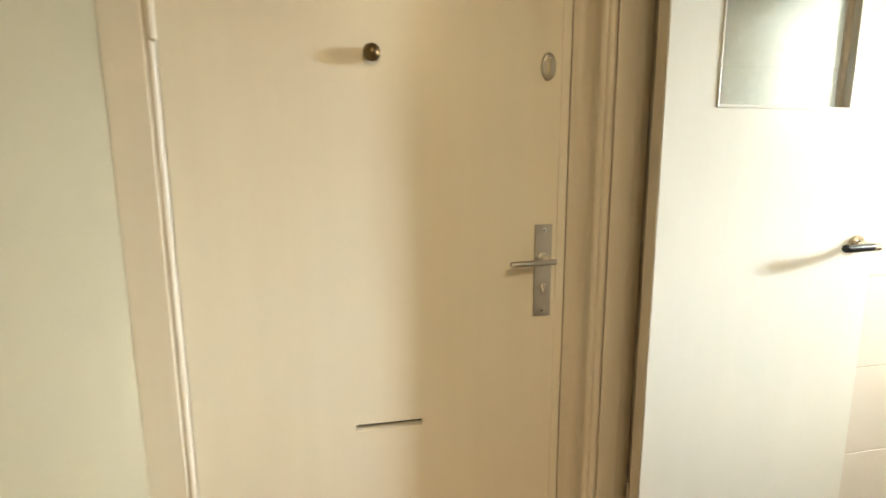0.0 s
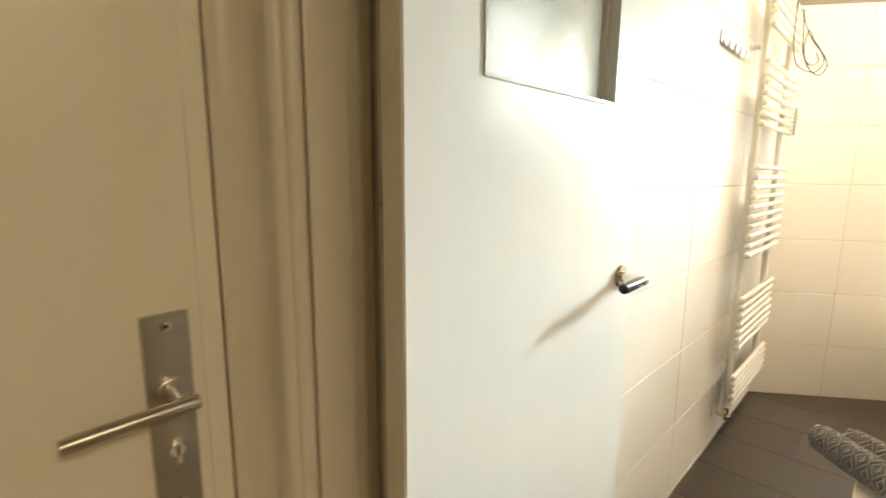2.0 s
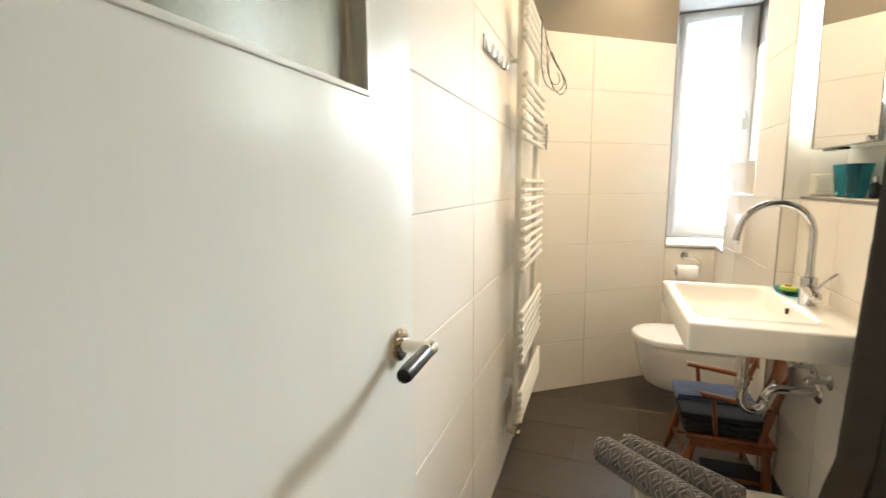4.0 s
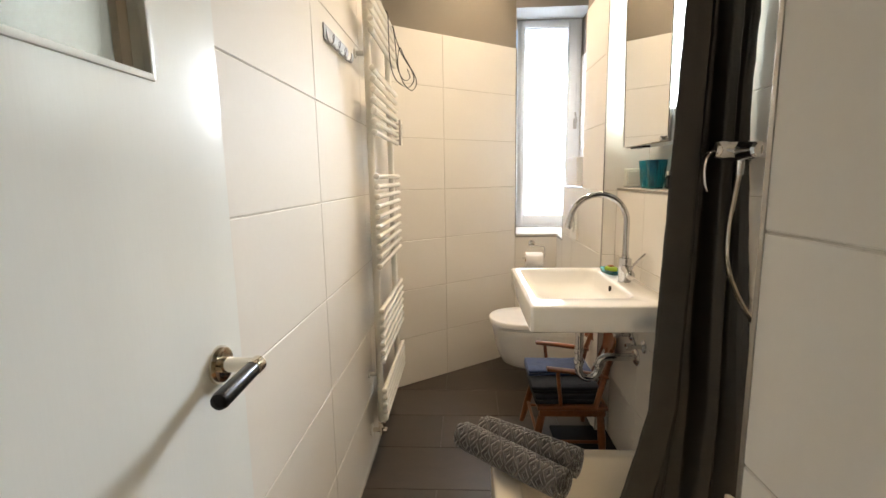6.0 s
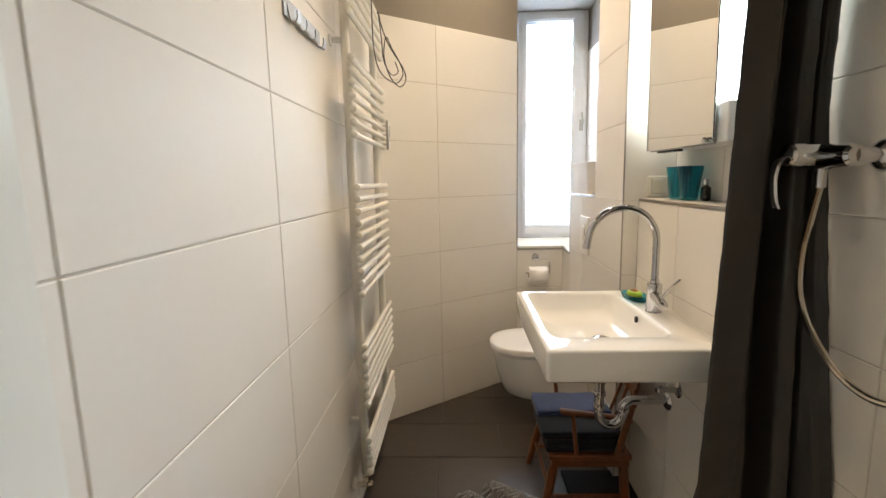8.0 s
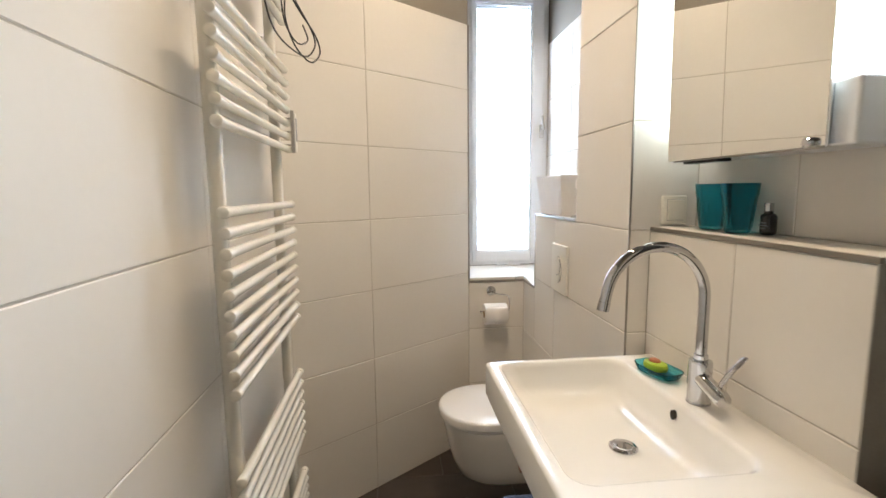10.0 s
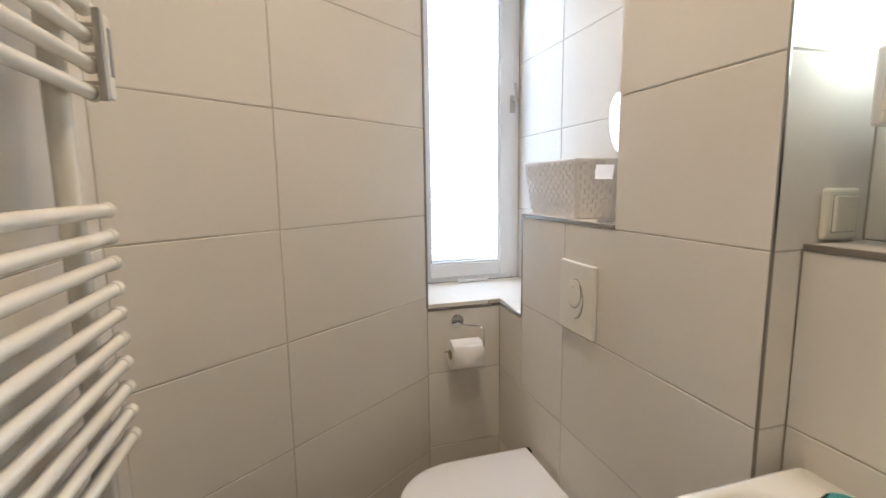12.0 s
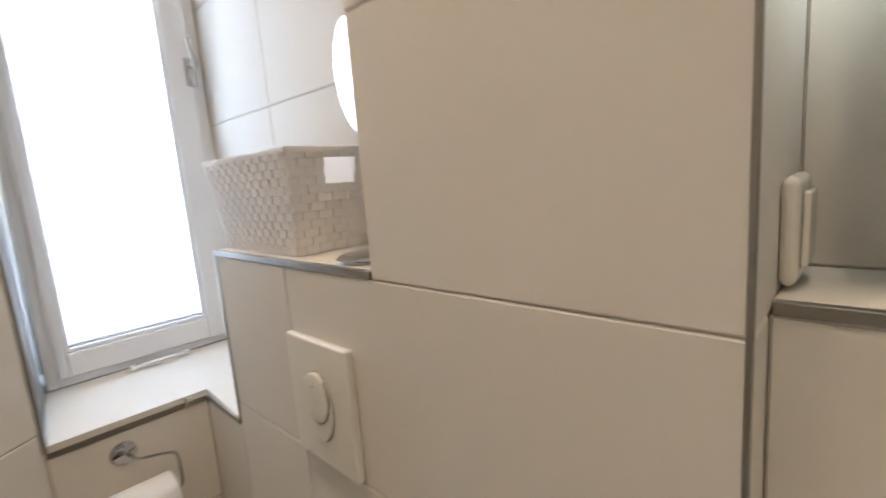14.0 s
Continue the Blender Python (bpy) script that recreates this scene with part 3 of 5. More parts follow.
def bathroom_door():
    x0, x1, y0, y1, z0, z1 = 0.788, 1.476, 1.057, 1.098, 0.008, 2.03
    gx0, gx1, gz0, gz1 = 0.936, 1.334, 1.384, 1.90
    door = thing("bathroom_door", (x0, (y0 + y1) / 2, 0.0), "white glossy bathroom door standing open along the tiled wall", "door")
    bm = bmesh.new()
    for a, b, c, d in ((x0, gx0, z0, z1), (gx1, x1, z0, z1), (gx0, gx1, z0, gz0), (gx0, gx1, gz1, z1)):
        fs = []
        for y in (y0, y1):
            fs.append([bm.verts.new((a, y, c)), bm.verts.new((b, y, c)), bm.verts.new((b, y, d)), bm.verts.new((a, y, d))])
        bm.faces.new(fs[0])
        bm.faces.new(fs[1][::-1])
        for k in range(4):
            bm.faces.new((fs[0][k], fs[1][k], fs[1][(k + 1) % 4], fs[0][(k + 1) % 4]))
    bmesh.ops.remove_doubles(bm, verts=bm.verts, dist=1e-5)
    bmesh.ops.recalc_face_normals(bm, faces=bm.faces)
    leaf = part("leaf", bm, M_WDOOR, door, smooth=False)
    glazing = part("glazing", box(gx0 + 0.001, gx1 - 0.001, y1 - 0.014, y1 - 0.009, gz0 + 0.001, gz1 - 0.001), M_REEDED, door, "reeded obscure glass pane", smooth=False)
    # glazing beads, front face, a little proud and uneven with paint
    for a, b, c, d, nm in ((gx0 - 0.004, gx1 + 0.007, gz0 - 0.006, gz0 + 0.002, "bead"), (gx1 - 0.001, gx1 + 0.007, gz0, gz1, "bead"), (gx0 - 0.005, gx0 + 0.001, gz0, gz1, "bead"), (gx0 - 0.004, gx1 + 0.007, gz1 - 0.002, gz1 + 0.006, "bead")):
        part(nm, box(a, b, y0 - 0.003, y0 + 0.006, c, d, 0.002), M_WDOOR, glazing)
    part("rear_stop", box(gx1 - 0.016, gx1, y1 - 0.024, y1 - 0.015, gz0, gz1, 0.001), M_FRAME, glazing, "beige inner glazing stop")
    part("hinge_edge", box(x0 - 0.004, x0 - 0.0005, y0 + 0.001, y1 - 0.001, z0, z1, 0.001), M_FRAME, leaf, "cream painted hinge edge")
    # rose, neck and black-sleeved lever
    rose = part("handle_rose", lathe((1.413, y0, 1.020), (0, -1, 0), [(0.0265, 0), (0.0265, 0.004), (0.024, 0.008), (0.015, 0.009)], 28), M_NICKEL, door, "polished nickel handle rose")
    part("neck", lathe((1.413, y0 - 0.008, 1.020), (0, -1, 0), [(0.0115, 0), (0.0105, 0.010), (0.0095, 0.03), (0.0095, 0.052)], 18), M_NICKEL, rose)
    part("elbow", lathe((1.423, y0 - 0.052, 1.019), (-1, 0, 0), [(0.008, 0), (0.0115, 0.003), (0.0118, 0.018), (0.0105, 0.022)], 18), M_NICKEL, rose)
    part("grip", lathe((1.402, y0 - 0.052, 1.0185), (-1, -0.03, -0.01), [(0.0098, 0), (0.0108, 0.004), (0.0112, 0.05), (0.0112, 0.086), (0.0098, 0.092), (0.005, 0.094)], 20), M_BLACK, rose, "black plastic grip sleeve")
    for z in (0.25, 1.78):
        part("hinge", rod((x0 + 0.004, y1 + 0.012, z), (x0 + 0.004, y1 + 0.012, z + 0.09), 0.007), M_STEEL, leaf)
    return door


bathroom_door()


# ---- window ----
def window():
    win = thing("window_1", (WIN_X, 0.11, 0.895), "tall narrow white plastic window with its blind drawn", "window")
    win["kind"] = "structure"
    x0, x1 = WIN_X, WIN_X + 0.06
    z0, z1 = 0.897, 2.350
    fr = part("window_frame", box(x0 + 0.012, x1, WIN_Y1 - 0.022, WIN_Y1, z0, z1, 0.003), M_PVC, win)
    for a, b, c, d in ((WIN_Y0, WIN_Y0 + 0.032, z0, z1), (WIN_Y0 + 0.032, WIN_Y1 - 0.022, z0, z0 + 0.022), (WIN_Y0 + 0.032, WIN_Y1 - 0.022, z1 - 0.020, z1)):
        part("frame_bar", box(x0 + 0.012, x1, a, b, c, d, 0.003), M_PVC, fr)
    sash = part("sash", box(x0, x1 - 0.012, 0.290, WIN_Y1 - 0.021, z0 + 0.020, z1 - 0.018, 0.004), M_PVC, win)
    for a, b, c, d in ((WIN_Y0 + 0.030, -0.022, z0 + 0.020, z1 - 0.018), (-0.022, 0.290, z0 + 0.020, 0.974), (-0.022, 0.290, 2.298, z1 - 0.018)):
        part("sash_bar", box(x0, x1 - 0.012, a, b, c, d, 0.004), M_PVC, sash)
    for a, b, c, d in ((0.280, 0.291, 0.974, 2.298), (-0.023, -0.012, 0.974, 2.298), (-0.012, 0.280, 0.974, 0.984), (-0.012, 0.280, 2.288, 2.298)):
        part("glazing_bead", box(x0 + 0.006, x0 + 0.02, a, b, c, d, 0.003), M_PVC, sash)
    pane = part("pane", box(x0 + 0.036, x0 + 0.040, -0.022, 0.290, 0.974, 2.298), M_PANE, win, smooth=False)
    pane.visible_shadow = False
    plate = part("handle_plate", box(x0 - 0.006, x0, -0.088, -0.064, 1.600, 1.672, 0.003), M_STEEL, win, "window handle plate")
    part("handle_neck", rod((x0 - 0.004, -0.076, 1.652), (x0 - 0.038, -0.076, 1.652), 0.009), M_CHROME, plate)
    grip = smooth_path([(x0 - 0.036, -0.076, 1.640), (x0 - 0.040, -0.075, 1.662), (x0 - 0.042, -0.070, 1.686), (x0 - 0.043, -0.066, 1.712)], 4)
    part("handle_grip", sweep(grip, 0.0062, 12), M_STEEL, plate)
    for z in (1.612, 1.660):
        part("handle_screw", lathe((x0 - 0.006, -0.076, z - 0.002), (-1, 0, 0), [(0.004, 0), (0.003, 0.0012)], 10), M_STEEL, plate)
    return win


window()


def blind():
    th = thing("pleated_blind", (WIN_X + 0.026, 0.13, 0.986), "white translucent pleated blind drawn over the window pane", "blind")
    bm = bmesh.new()
    n = 72
    rows = []
    for i in range(n + 1):
        z = 0.990 + (2.286 - 0.990) * i / n
        x = WIN_X + 0.024 + (0.0045 if i % 2 else -0.0045)
        sag = 0.0025 * math.sin(i * 1.7) if i < 12 else 0
        rows.append([bm.verts.new((x, y, z + sag * math.sin(j * 1.4))) for j, y in enumerate([-0.0105 + (0.2785 + 0.0105) * k / 8 for k in range(9)])])
    for a, b in zip(rows, rows[1:]):
        for k in range(8):
            bm.faces.new((a[k], a[k + 1], b[k + 1], b[k]))
    part("pleats", bm, M_BLIND, th, smooth=False)
    part("bottom_rail", box(WIN_X + 0.016, WIN_X + 0.032, -0.0105, 0.2785, 0.9855, 0.992, 0.002), M_PVC, th)
    part("top_rail", box(WIN_X + 0.016, WIN_X + 0.032, -0.0105, 0.2785, 2.276, 2.287, 0.002), M_PVC, th)


blind()
pull = thing("blind_pull", (4.262, 0.11, 0.895), "thin white plastic blind pull on the sill", "blind pull")
part("bar", sweep(smooth_path([(4.262, 0.172, 0.9015), (4.258, 0.11, 0.9035), (4.262, 0.048, 0.9015)], 6), 0.0042, 10), M_PVC, pull)
for yy in (0.172, 0.048):
    part("clip", box(4.254, 4.270, yy - 0.006, yy + 0.006, 0.8965, 0.9075, 0.002), M_PVC, pull)

# sill, sloping gently up to the window
bm = bmesh.new()
for nm, pts in (("a", [(3.853, 0.083), (3.853, BACK_Y), (4.29, BACK_Y), (4.29, 0.340), (END_X, CORNER[1]), (END_X, 0.083)]),):
    zt = lambda x: 0.859 + max(0.0, (x - 3.85)) * 0.080
    top = [bm.verts.new((x, y, zt(x))) for x, y in pts]
    low = [bm.verts.new((x, y, 0.846)) for x, y in pts]
    bm.faces.new(top)
    bm.faces.new(low[::-1])
    for k in range(len(pts)):
        bm.faces.new((low[k], low[(k + 1) % len(pts)], top[(k + 1) % len(pts)], top[k]))
bmesh.ops.recalc_face_normals(bm, faces=bm.faces)
sill = structure("window_sill", bm, M_TILE, "white tiled window sill with a metal edge", "window sill")
tagged(part("sill_joint", prism([(4.02, 0.128), (4.285, 0.128), (4.285, 0.131), (4.02, 0.131)], 0.850, 0.8735), M_GROUT, sill, smooth=False), "grout joint in the sill")


# ---- tiles: every one its own piece ----
TILE_CACHE = {}


def tile_mesh(w, h, material, t=0.006, c=0.0018):
    key = (round(w, 3), round(h, 3), material.name)
    if key not in TILE_CACHE:
        a, b = w / 2, h / 2
        v = [(-a, -b, -t), (a, -b, -t), (a, b, -t), (-a, b, -t), (-a, -b, -c), (a, -b, -c), (a, b, -c), (-a, b, -c), (c - a, c - b, 0), (a - c, c - b, 0), (a - c, b - c, 0), (c - a, b - c, 0)]
        f = [(8, 9, 10, 11)] + [(i, (i + 1) % 4, 4 + (i + 1) % 4, 4 + i) for i in range(4)] + [(4 + i, 4 + (i + 1) % 4, 8 + (i + 1) % 4, 8 + i) for i in range(4)]
        me = bpy.data.meshes.new("tile")
        me.from_pydata(v, [], f)
        me.materials.append(material)
        TILE_CACHE[key] = me
    return TILE_CACHE[key]


def lay(parent, origin, u, v, regions, cols, rows, material, joint=0.0027, name="tile"):
    """Tiles on the plane origin + a*u + b*v. regions: rectangles (a0, a1, b0, b1); cols, rows: joint lines, or a function row index -> cols."""
    o, u, v = Vector(origin), Vector(u).normalized(), Vector(v).normalized()
    n = u.cross(v)
    rot = Matrix((u, v, n)).transposed().to_4x4()
    for ra0, ra1, rb0, rb1 in regions:
        rr = [rb0] + [r for r in rows if rb0 + 0.012 < r < rb1 - 0.012] + [rb1]
        for i in range(len(rr) - 1):
            cl = cols(rr[i]) if callable(cols) else cols
            cc = [ra0] + [c for c in cl if ra0 + 0.012 < c < ra1 - 0.012] + [ra1]
            for a, b in zip(cc, cc[1:]):
                j = joint / 2
                a0, a1 = (a + (j if a > ra0 else 0.0008), b - (j if b < ra1 else 0.0008))
                b0, b1 = (rr[i] + (j if i else 0.0008), rr[i + 1] - (j if i < len(rr) - 2 else 0.0008))
                me = tile_mesh(a1 - a0, b1 - b0, material)
                ob = new(name, me)
                ob.parent = parent
                ob.matrix_basis = Matrix.Translation(o + u * (a0 + a1) / 2 + v * (b0 + b1) / 2) @ rot


ROWS_Z = [0.3 * k for k in range(1, 8)]
X, Y, Z = (1, 0, 0), (0, 1, 0), (0, 0, 1)

# ---- metal tile edgings ----
def edging(name, bm, label):
    return structure(name, bm, M_TRIM, label, "trim")


edging("trim_pier", box(PRE_X0 - 0.0015, PRE_X0 + 0.003, PRE_Y - 0.004, PRE_Y + 0.0015, 0.0, TOP, 0.0008), "vertical metal tile edging")
edging("trim_sill_front", box(END_X - 0.003, END_X + 0.007, PRE_Y + 0.002, CORNER[1] - 0.001, 0.8485, 0.8605, 0.001), "metal edging of the window sill")
edging("trim_sill_side", box(PRE_X2 + 0.004, END_X - 0.003, PRE_Y - 0.007, PRE_Y + 0.002, 0.8485, 0.8605, 0.001), "metal edging of the window sill")
edging("trim_boxing_corner", box(PRE_X2 - 0.006, PRE_X2 + 0.003, PRE_Y - 0.007, PRE_Y + 0.0015, 0.8605, 1.1985, 0.001), "vertical metal tile edging")
edging("trim_shelf_niche", box(PRE_X1, PRE_X2 + 0.003, PRE_Y - 0.008, PRE_Y + 0.002, 1.1985, 1.2085, 0.001), "metal edging of the niche shelf")
edging("trim_reveal", box(CORNER[0] - 0.004, CORNER[0] + 0.005, CORNER[1] - 0.004, CORNER[1] + 0.004, 0.8605, TOP, 0.001), "vertical metal edging beside the window")
edging("trim_basin_shelf", box(2.36, PRE_X0 - 0.002, BASIN_Y - 0.008, BASIN_Y + 0.002, 1.1985, 1.2085, 0.001), "metal edging of the basin shelf")
edging("trim_entry", box(ENTRY_X - 0.008, ENTRY_X + 0.0015, ENTRY_Y - 0.008, ENTRY_Y + 0.0015, 0.0, TOP, 0.001), "vertical metal tile edging")
structure("floor_joint_left", box(PART_X1, BEND[0], LEFT_Y - 0.004, LEFT_Y + 0.002, -0.003, 0.0045), M_GROUT, "silicone joint along the tiled wall", "trim")


# ---- towel radiator ----
def radiator():
    th = thing("towel_radiator", (3.0, 1.08, 0.16), "tall white tubular towel radiator on the tiled wall", "radiator")
    for i, x in enumerate((2.735, 3.235)):
        bm = box(x - 0.015, x + 0.015, 1.084, 1.114, 0.19, 2.01, 0.012, 4)
        part("rail", bm, M_RAD, th)
    groups = [(1.835, 5, 0.0405), (1.451, 7, 0.0405), (0.907, 10, 0.0412), (0.497, 7, 0.0365), (0.237, 5, 0.0312)]
    for z0, n, pitch in groups:
        for k in range(n):
            z = z0 + pitch * k
            b = rod((2.682, 1.072, z), (3.285, 1.072, z), 0.0106, 14)
            for x, s in ((2.682, -1), (3.285, 1)):
                lathe((x, 1.072, z), (s, 0, 0), [(0.0106, -0.016), (0.0126, -0.0145), (0.0126, -0.001), (0.0117, 0.002), (0.008, 0.0045), (0.0, 0.0055)], 14, bm=b)
            part("tube", b, M_RAD, th)
    for x in (2.728, 3.215):
        for z in (0.42, 1.76):
            part("wall_bracket", lathe((x, LEFT_Y - 0.001, z), (0, -1, 0), [(0.018, 0), (0.018, 0.004), (0.010, 0.008), (0.010, 0.036)], 16), M_RAD, th, "round wall bracket")
    # thermostat-less angle valve
    valve = part("valve_body", rod((2.735, 1.10, 0.20), (2.735, 1.10, 0.135), 0.012, 14), M_NICKEL, th, "nickel angle valve")
    part("valve_elbow", rod((2.735, 1.088, 0.152), (2.735, LEFT_Y - 0.004, 0.152), 0.010, 14), M_NICKEL, valve)
    part("valve_rose", lathe((2.735, LEFT_Y - 0.001, 0.152), (0, -1, 0), [(0.026, 0), (0.026, 0.004), (0.016, 0.010)], 22), M_PLASTIC, valve, "white pipe cover rose")
    part("valve_nut", lathe((2.735, 1.10, 0.168), (0, 0, 1), [(0.0155, 0), (0.0155, 0.018)], 6), M_NICKEL, valve)
    part("valve_cap", lathe((2.735, 1.092, 0.152), (0, -1, 0), [(0.012, 0), (0.012, 0.014), (0.009, 0.017)], 14), M_NICKEL, valve)
    # small thermometer clipped on the lowest tubes of the upper group
    part("end_cap", lathe((3.235, 1.10, 0.20), (0, 0, -1), [(0.014, 0), (0.014, 0.02), (0.009, 0.03)], 14), M_RAD, th)
    return th


radiator()
clip = thing("radiator_clip", (3.275, 1.05, 1.44), "small grey metal and white plastic clip on the radiator tubes", "clip")
part("frame", box(3.262, 3.270, 1.046, 1.057, 1.438, 1.568, 0.002), M_STEEL, clip)
part("face", box(3.272, 3.292, 1.044, 1.058, 1.442, 1.562, 0.003), M_PLASTIC, clip)
part("window", box(3.277, 3.287, 1.0425, 1.0455, 1.475, 1.545, 0.001), M_GREY, clip)
for z in (1.451, 1.4915, 1.532):
    part("hook", rod((3.266, 1.052, z + 0.012), (3.266, 1.082, z + 0.012), 0.003, 8), M_STEEL, clip)

cable = thing("loose_cable", (3.2, 1.05, 2.0), "thin black cable looped over the radiator", "cable")
pts = [(2.98, 1.075, 2.002), (2.98, 1.052, 1.99), (2.98, 1.050, 1.90), (2.99, 1.048, 1.79), (3.06, 1.035, 1.725), (3.24, 1.0, 1.722), (3.27, 0.972, 1.765), (3.25, 0.985, 1.815),
       (3.21, 1.01, 1.86), (3.19, 1.03, 1.90), (3.18, 1.04, 1.82), (3.20, 1.02, 1.742), (3.25, 0.985, 1.708), (3.29, 0.962, 1.745), (3.27, 0.97, 1.79), (3.21, 1.0, 1.835), (3.18, 1.025, 1.88), (3.17, 1.048, 1.95), (3.17, 1.055, 1.985), (3.17, 1.078, 2.0)]
part("strand", sweep(smooth_path(pts, 6), 0.0024, 7), M_CABLE, cable)
pts = [(3.14, 1.052, 1.985), (3.16, 1.046, 1.90), (3.17, 1.040, 1.80), (3.21, 1.015, 1.752), (3.245, 0.99, 1.77), (3.23, 1.0, 1.81)]
part("strand", sweep(smooth_path(pts, 6), 0.0022, 7), M_CABLE, cable)

# hook rail
rail = thing("hook_rail", (2.455, LEFT_Y, 1.72), "brushed steel rail with four towel hooks", "hook rail")
part("back_plate", box(2.31, 2.60, LEFT_Y - 0.005, LEFT_Y - 0.0003, 1.700, 1.747, 0.001), M_HOOKS, rail)
for k in range(4):
    x = 2.345 + 0.073 * k
    hk = smooth_path([(x, LEFT_Y - 0.004, 1.735), (x, LEFT_Y - 0.007, 1.712), (x, LEFT_Y - 0.012, 1.694), (x, LEFT_Y - 0.024, 1.690), (x, LEFT_Y - 0.029, 1.702), (x, LEFT_Y - 0.029, 1.716)], 4)
    b = bmesh.new()
    rings = []
    for i, p in enumerate(hk):
        d = (hk[min(i + 1, len(hk) - 1)] - hk[max(i - 1, 0)]).normalized()
        w = Vector((1, 0, 0)).cross(d)
        rings.append([p + Vector((sx * 0.014, 0, 0)) + w * sy * 0.0016 for sx, sy in ((-1, -1), (1, -1), (1, 1), (-1, 1))])
    part("hook", loft(rings, b), M_HOOKS, rail, smooth=False)


# ---- wash basin, tap, waste ----
def wash_basin():
    x0, x1, y0, y1, zt = 2.300, 2.957, BASIN_Y + 0.001, 0.505, 0.846
    th = thing("wash_basin", ((x0 + x1) / 2, BASIN_Y, 0.72), "rectangular white ceramic wash basin hung on the wall", "wash basin")
    ix0, ix1, iy0, iy1 = 2.408, 2.935, 0.128, 0.470
    rings = [
        round_rect(2.52, 2.80, y0 + 0.06, 0.36, 0.05, 0.722), round_rect(2.40, 2.90, y0, 0.44, 0.05, 0.738), round_rect(x0 + 0.006, x1 - 0.006, y0, y1 - 0.006, 0.014, 0.755),
        round_rect(x0, x1, y0, y1, 0.014, 0.760), round_rect(x0, x1, y0, y1, 0.014, zt - 0.007), round_rect(x0 + 0.002, x1 - 0.002, y0, y1 - 0.002, 0.013, zt - 0.002),
        round_rect(x0 + 0.007, x1 - 0.007, y0 + 0.002, y1 - 0.007, 0.012, zt), round_rect(ix0 - 0.006, ix1 + 0.004, iy0 - 0.006, iy1 + 0.004, 0.042, zt),
        round_rect(ix0, ix1, iy0, iy1, 0.042, zt - 0.003), round_rect(ix0 + 0.006, ix1 - 0.004, iy0 + 0.004, iy1 - 0.004, 0.045, zt - 0.014),
        round_rect(ix0 + 0.030, ix1 - 0.018, iy0 + 0.014, iy1 - 0.020, 0.05, zt - 0.060), round_rect(ix0 + 0.060, ix1 - 0.045, iy0 + 0.030, iy1 - 0.050, 0.07, zt - 0.084),
        round_rect(ix0 + 0.12, ix1 - 0.12, iy0 + 0.07, iy1 - 0.10, 0.06, zt - 0.093), round_rect(2.632, 2.682, 0.230, 0.280, 0.0245, zt - 0.096),
    ]
    bowl = part("bowl", loft(rings), M_CERAMIC, th, angle=50)
    # no hole is cut; a near-black oval paints its shade
    part("overflow_hole_shade", loft([[(2.660 + 0.0075 * s * math.cos(a), 0.1395 + h, 0.817 + 0.011 * s * math.sin(a)) for a in [2 * math.pi * k / 16 for k in range(16)]] for s, h in ((1, -0.004), (1, 0.0035))]), M_HOLE_SHADE, bowl, "near-black oval standing in for the overflow hole's shade")
    drain = part("drain_plug", lathe((2.657, 0.255, zt - 0.0965), (0, 0, 1), [(0.031, 0), (0.031, 0.003), (0.027, 0.006), (0.022, 0.006), (0.021, 0.009), (0.010, 0.0115), (0.0, 0.012)], 26), M_CHROME, th, "chrome pop-up plug")
    # waste trap
    trap = part("trap_pipe", rod((2.657, 0.255, 0.730), (2.657, 0.255, 0.545), 0.0165, 18), M_CHROME, th, "chrome bottle-less waste trap")
    u = [(2.657, 0.255, 0.56), (2.657, 0.255, 0.490)] + [(2.657, 0.215 + 0.040 * math.cos(a), 0.480 - 0.042 * math.sin(a)) for a in [math.pi * k / 10 for k in range(11)]]
    u += [(2.657, 0.174, 0.492)] + [(2.657, 0.135 + 0.039 * math.cos(a), 0.500 + 0.030 * math.sin(a)) for a in [math.pi / 2 * k / 5 for k in range(1, 6)]] + [(2.657, 0.09, 0.530), (2.657, BASIN_Y + 0.002, 0.530)]
    part("trap_bend", sweep(u, 0.0160, 16), M_CHROME, trap)
    for z in (0.548, 0.500):
        part("coupling", lathe((2.657, 0.255, z), (0, 0, 1), [(0.0195, 0), (0.0205, 0.004), (0.0205, 0.014), (0.0195, 0.018)], 18), M_CHROME, trap)
    part("coupling", lathe((2.657, 0.174, 0.486), (0, 0, 1), [(0.0195, 0), (0.0205, 0.004), (0.0205, 0.012), (0.0195, 0.016)], 18), M_CHROME, trap)
    part("wall_rose", lathe((2.657, BASIN_Y + 0.0005, 0.530), (0, 1, 0), [(0.036, 0), (0.036, 0.003), (0.028, 0.010), (0.018, 0.013)], 26), M_CHROME, trap)
    for x in (2.585, 2.728):
        v = part("angle_valve", rod((x, BASIN_Y + 0.001, 0.60), (x, 0.075, 0.60), 0.0095, 14), M_CHROME, th, "chrome angle valve")
        part("rose", lathe((x, BASIN_Y + 0.0005, 0.60), (0, 1, 0), [(0.026, 0), (0.026, 0.003), (0.012, 0.010)], 22), M_CHROME, v)
        part("valve_knob", lathe((x, 0.072, 0.60), (0, 1, 0), [(0.011, 0), (0.015, 0.003), (0.015, 0.018), (0.012, 0.022)], 12), M_CHROME, v)
        part("riser", rod((x, 0.055, 0.605), (2.65 + (x - 2.657) * 0.25, 0.085, 0.715), 0.0048, 10), M_CHROME, v)
    return th


wash_basin()


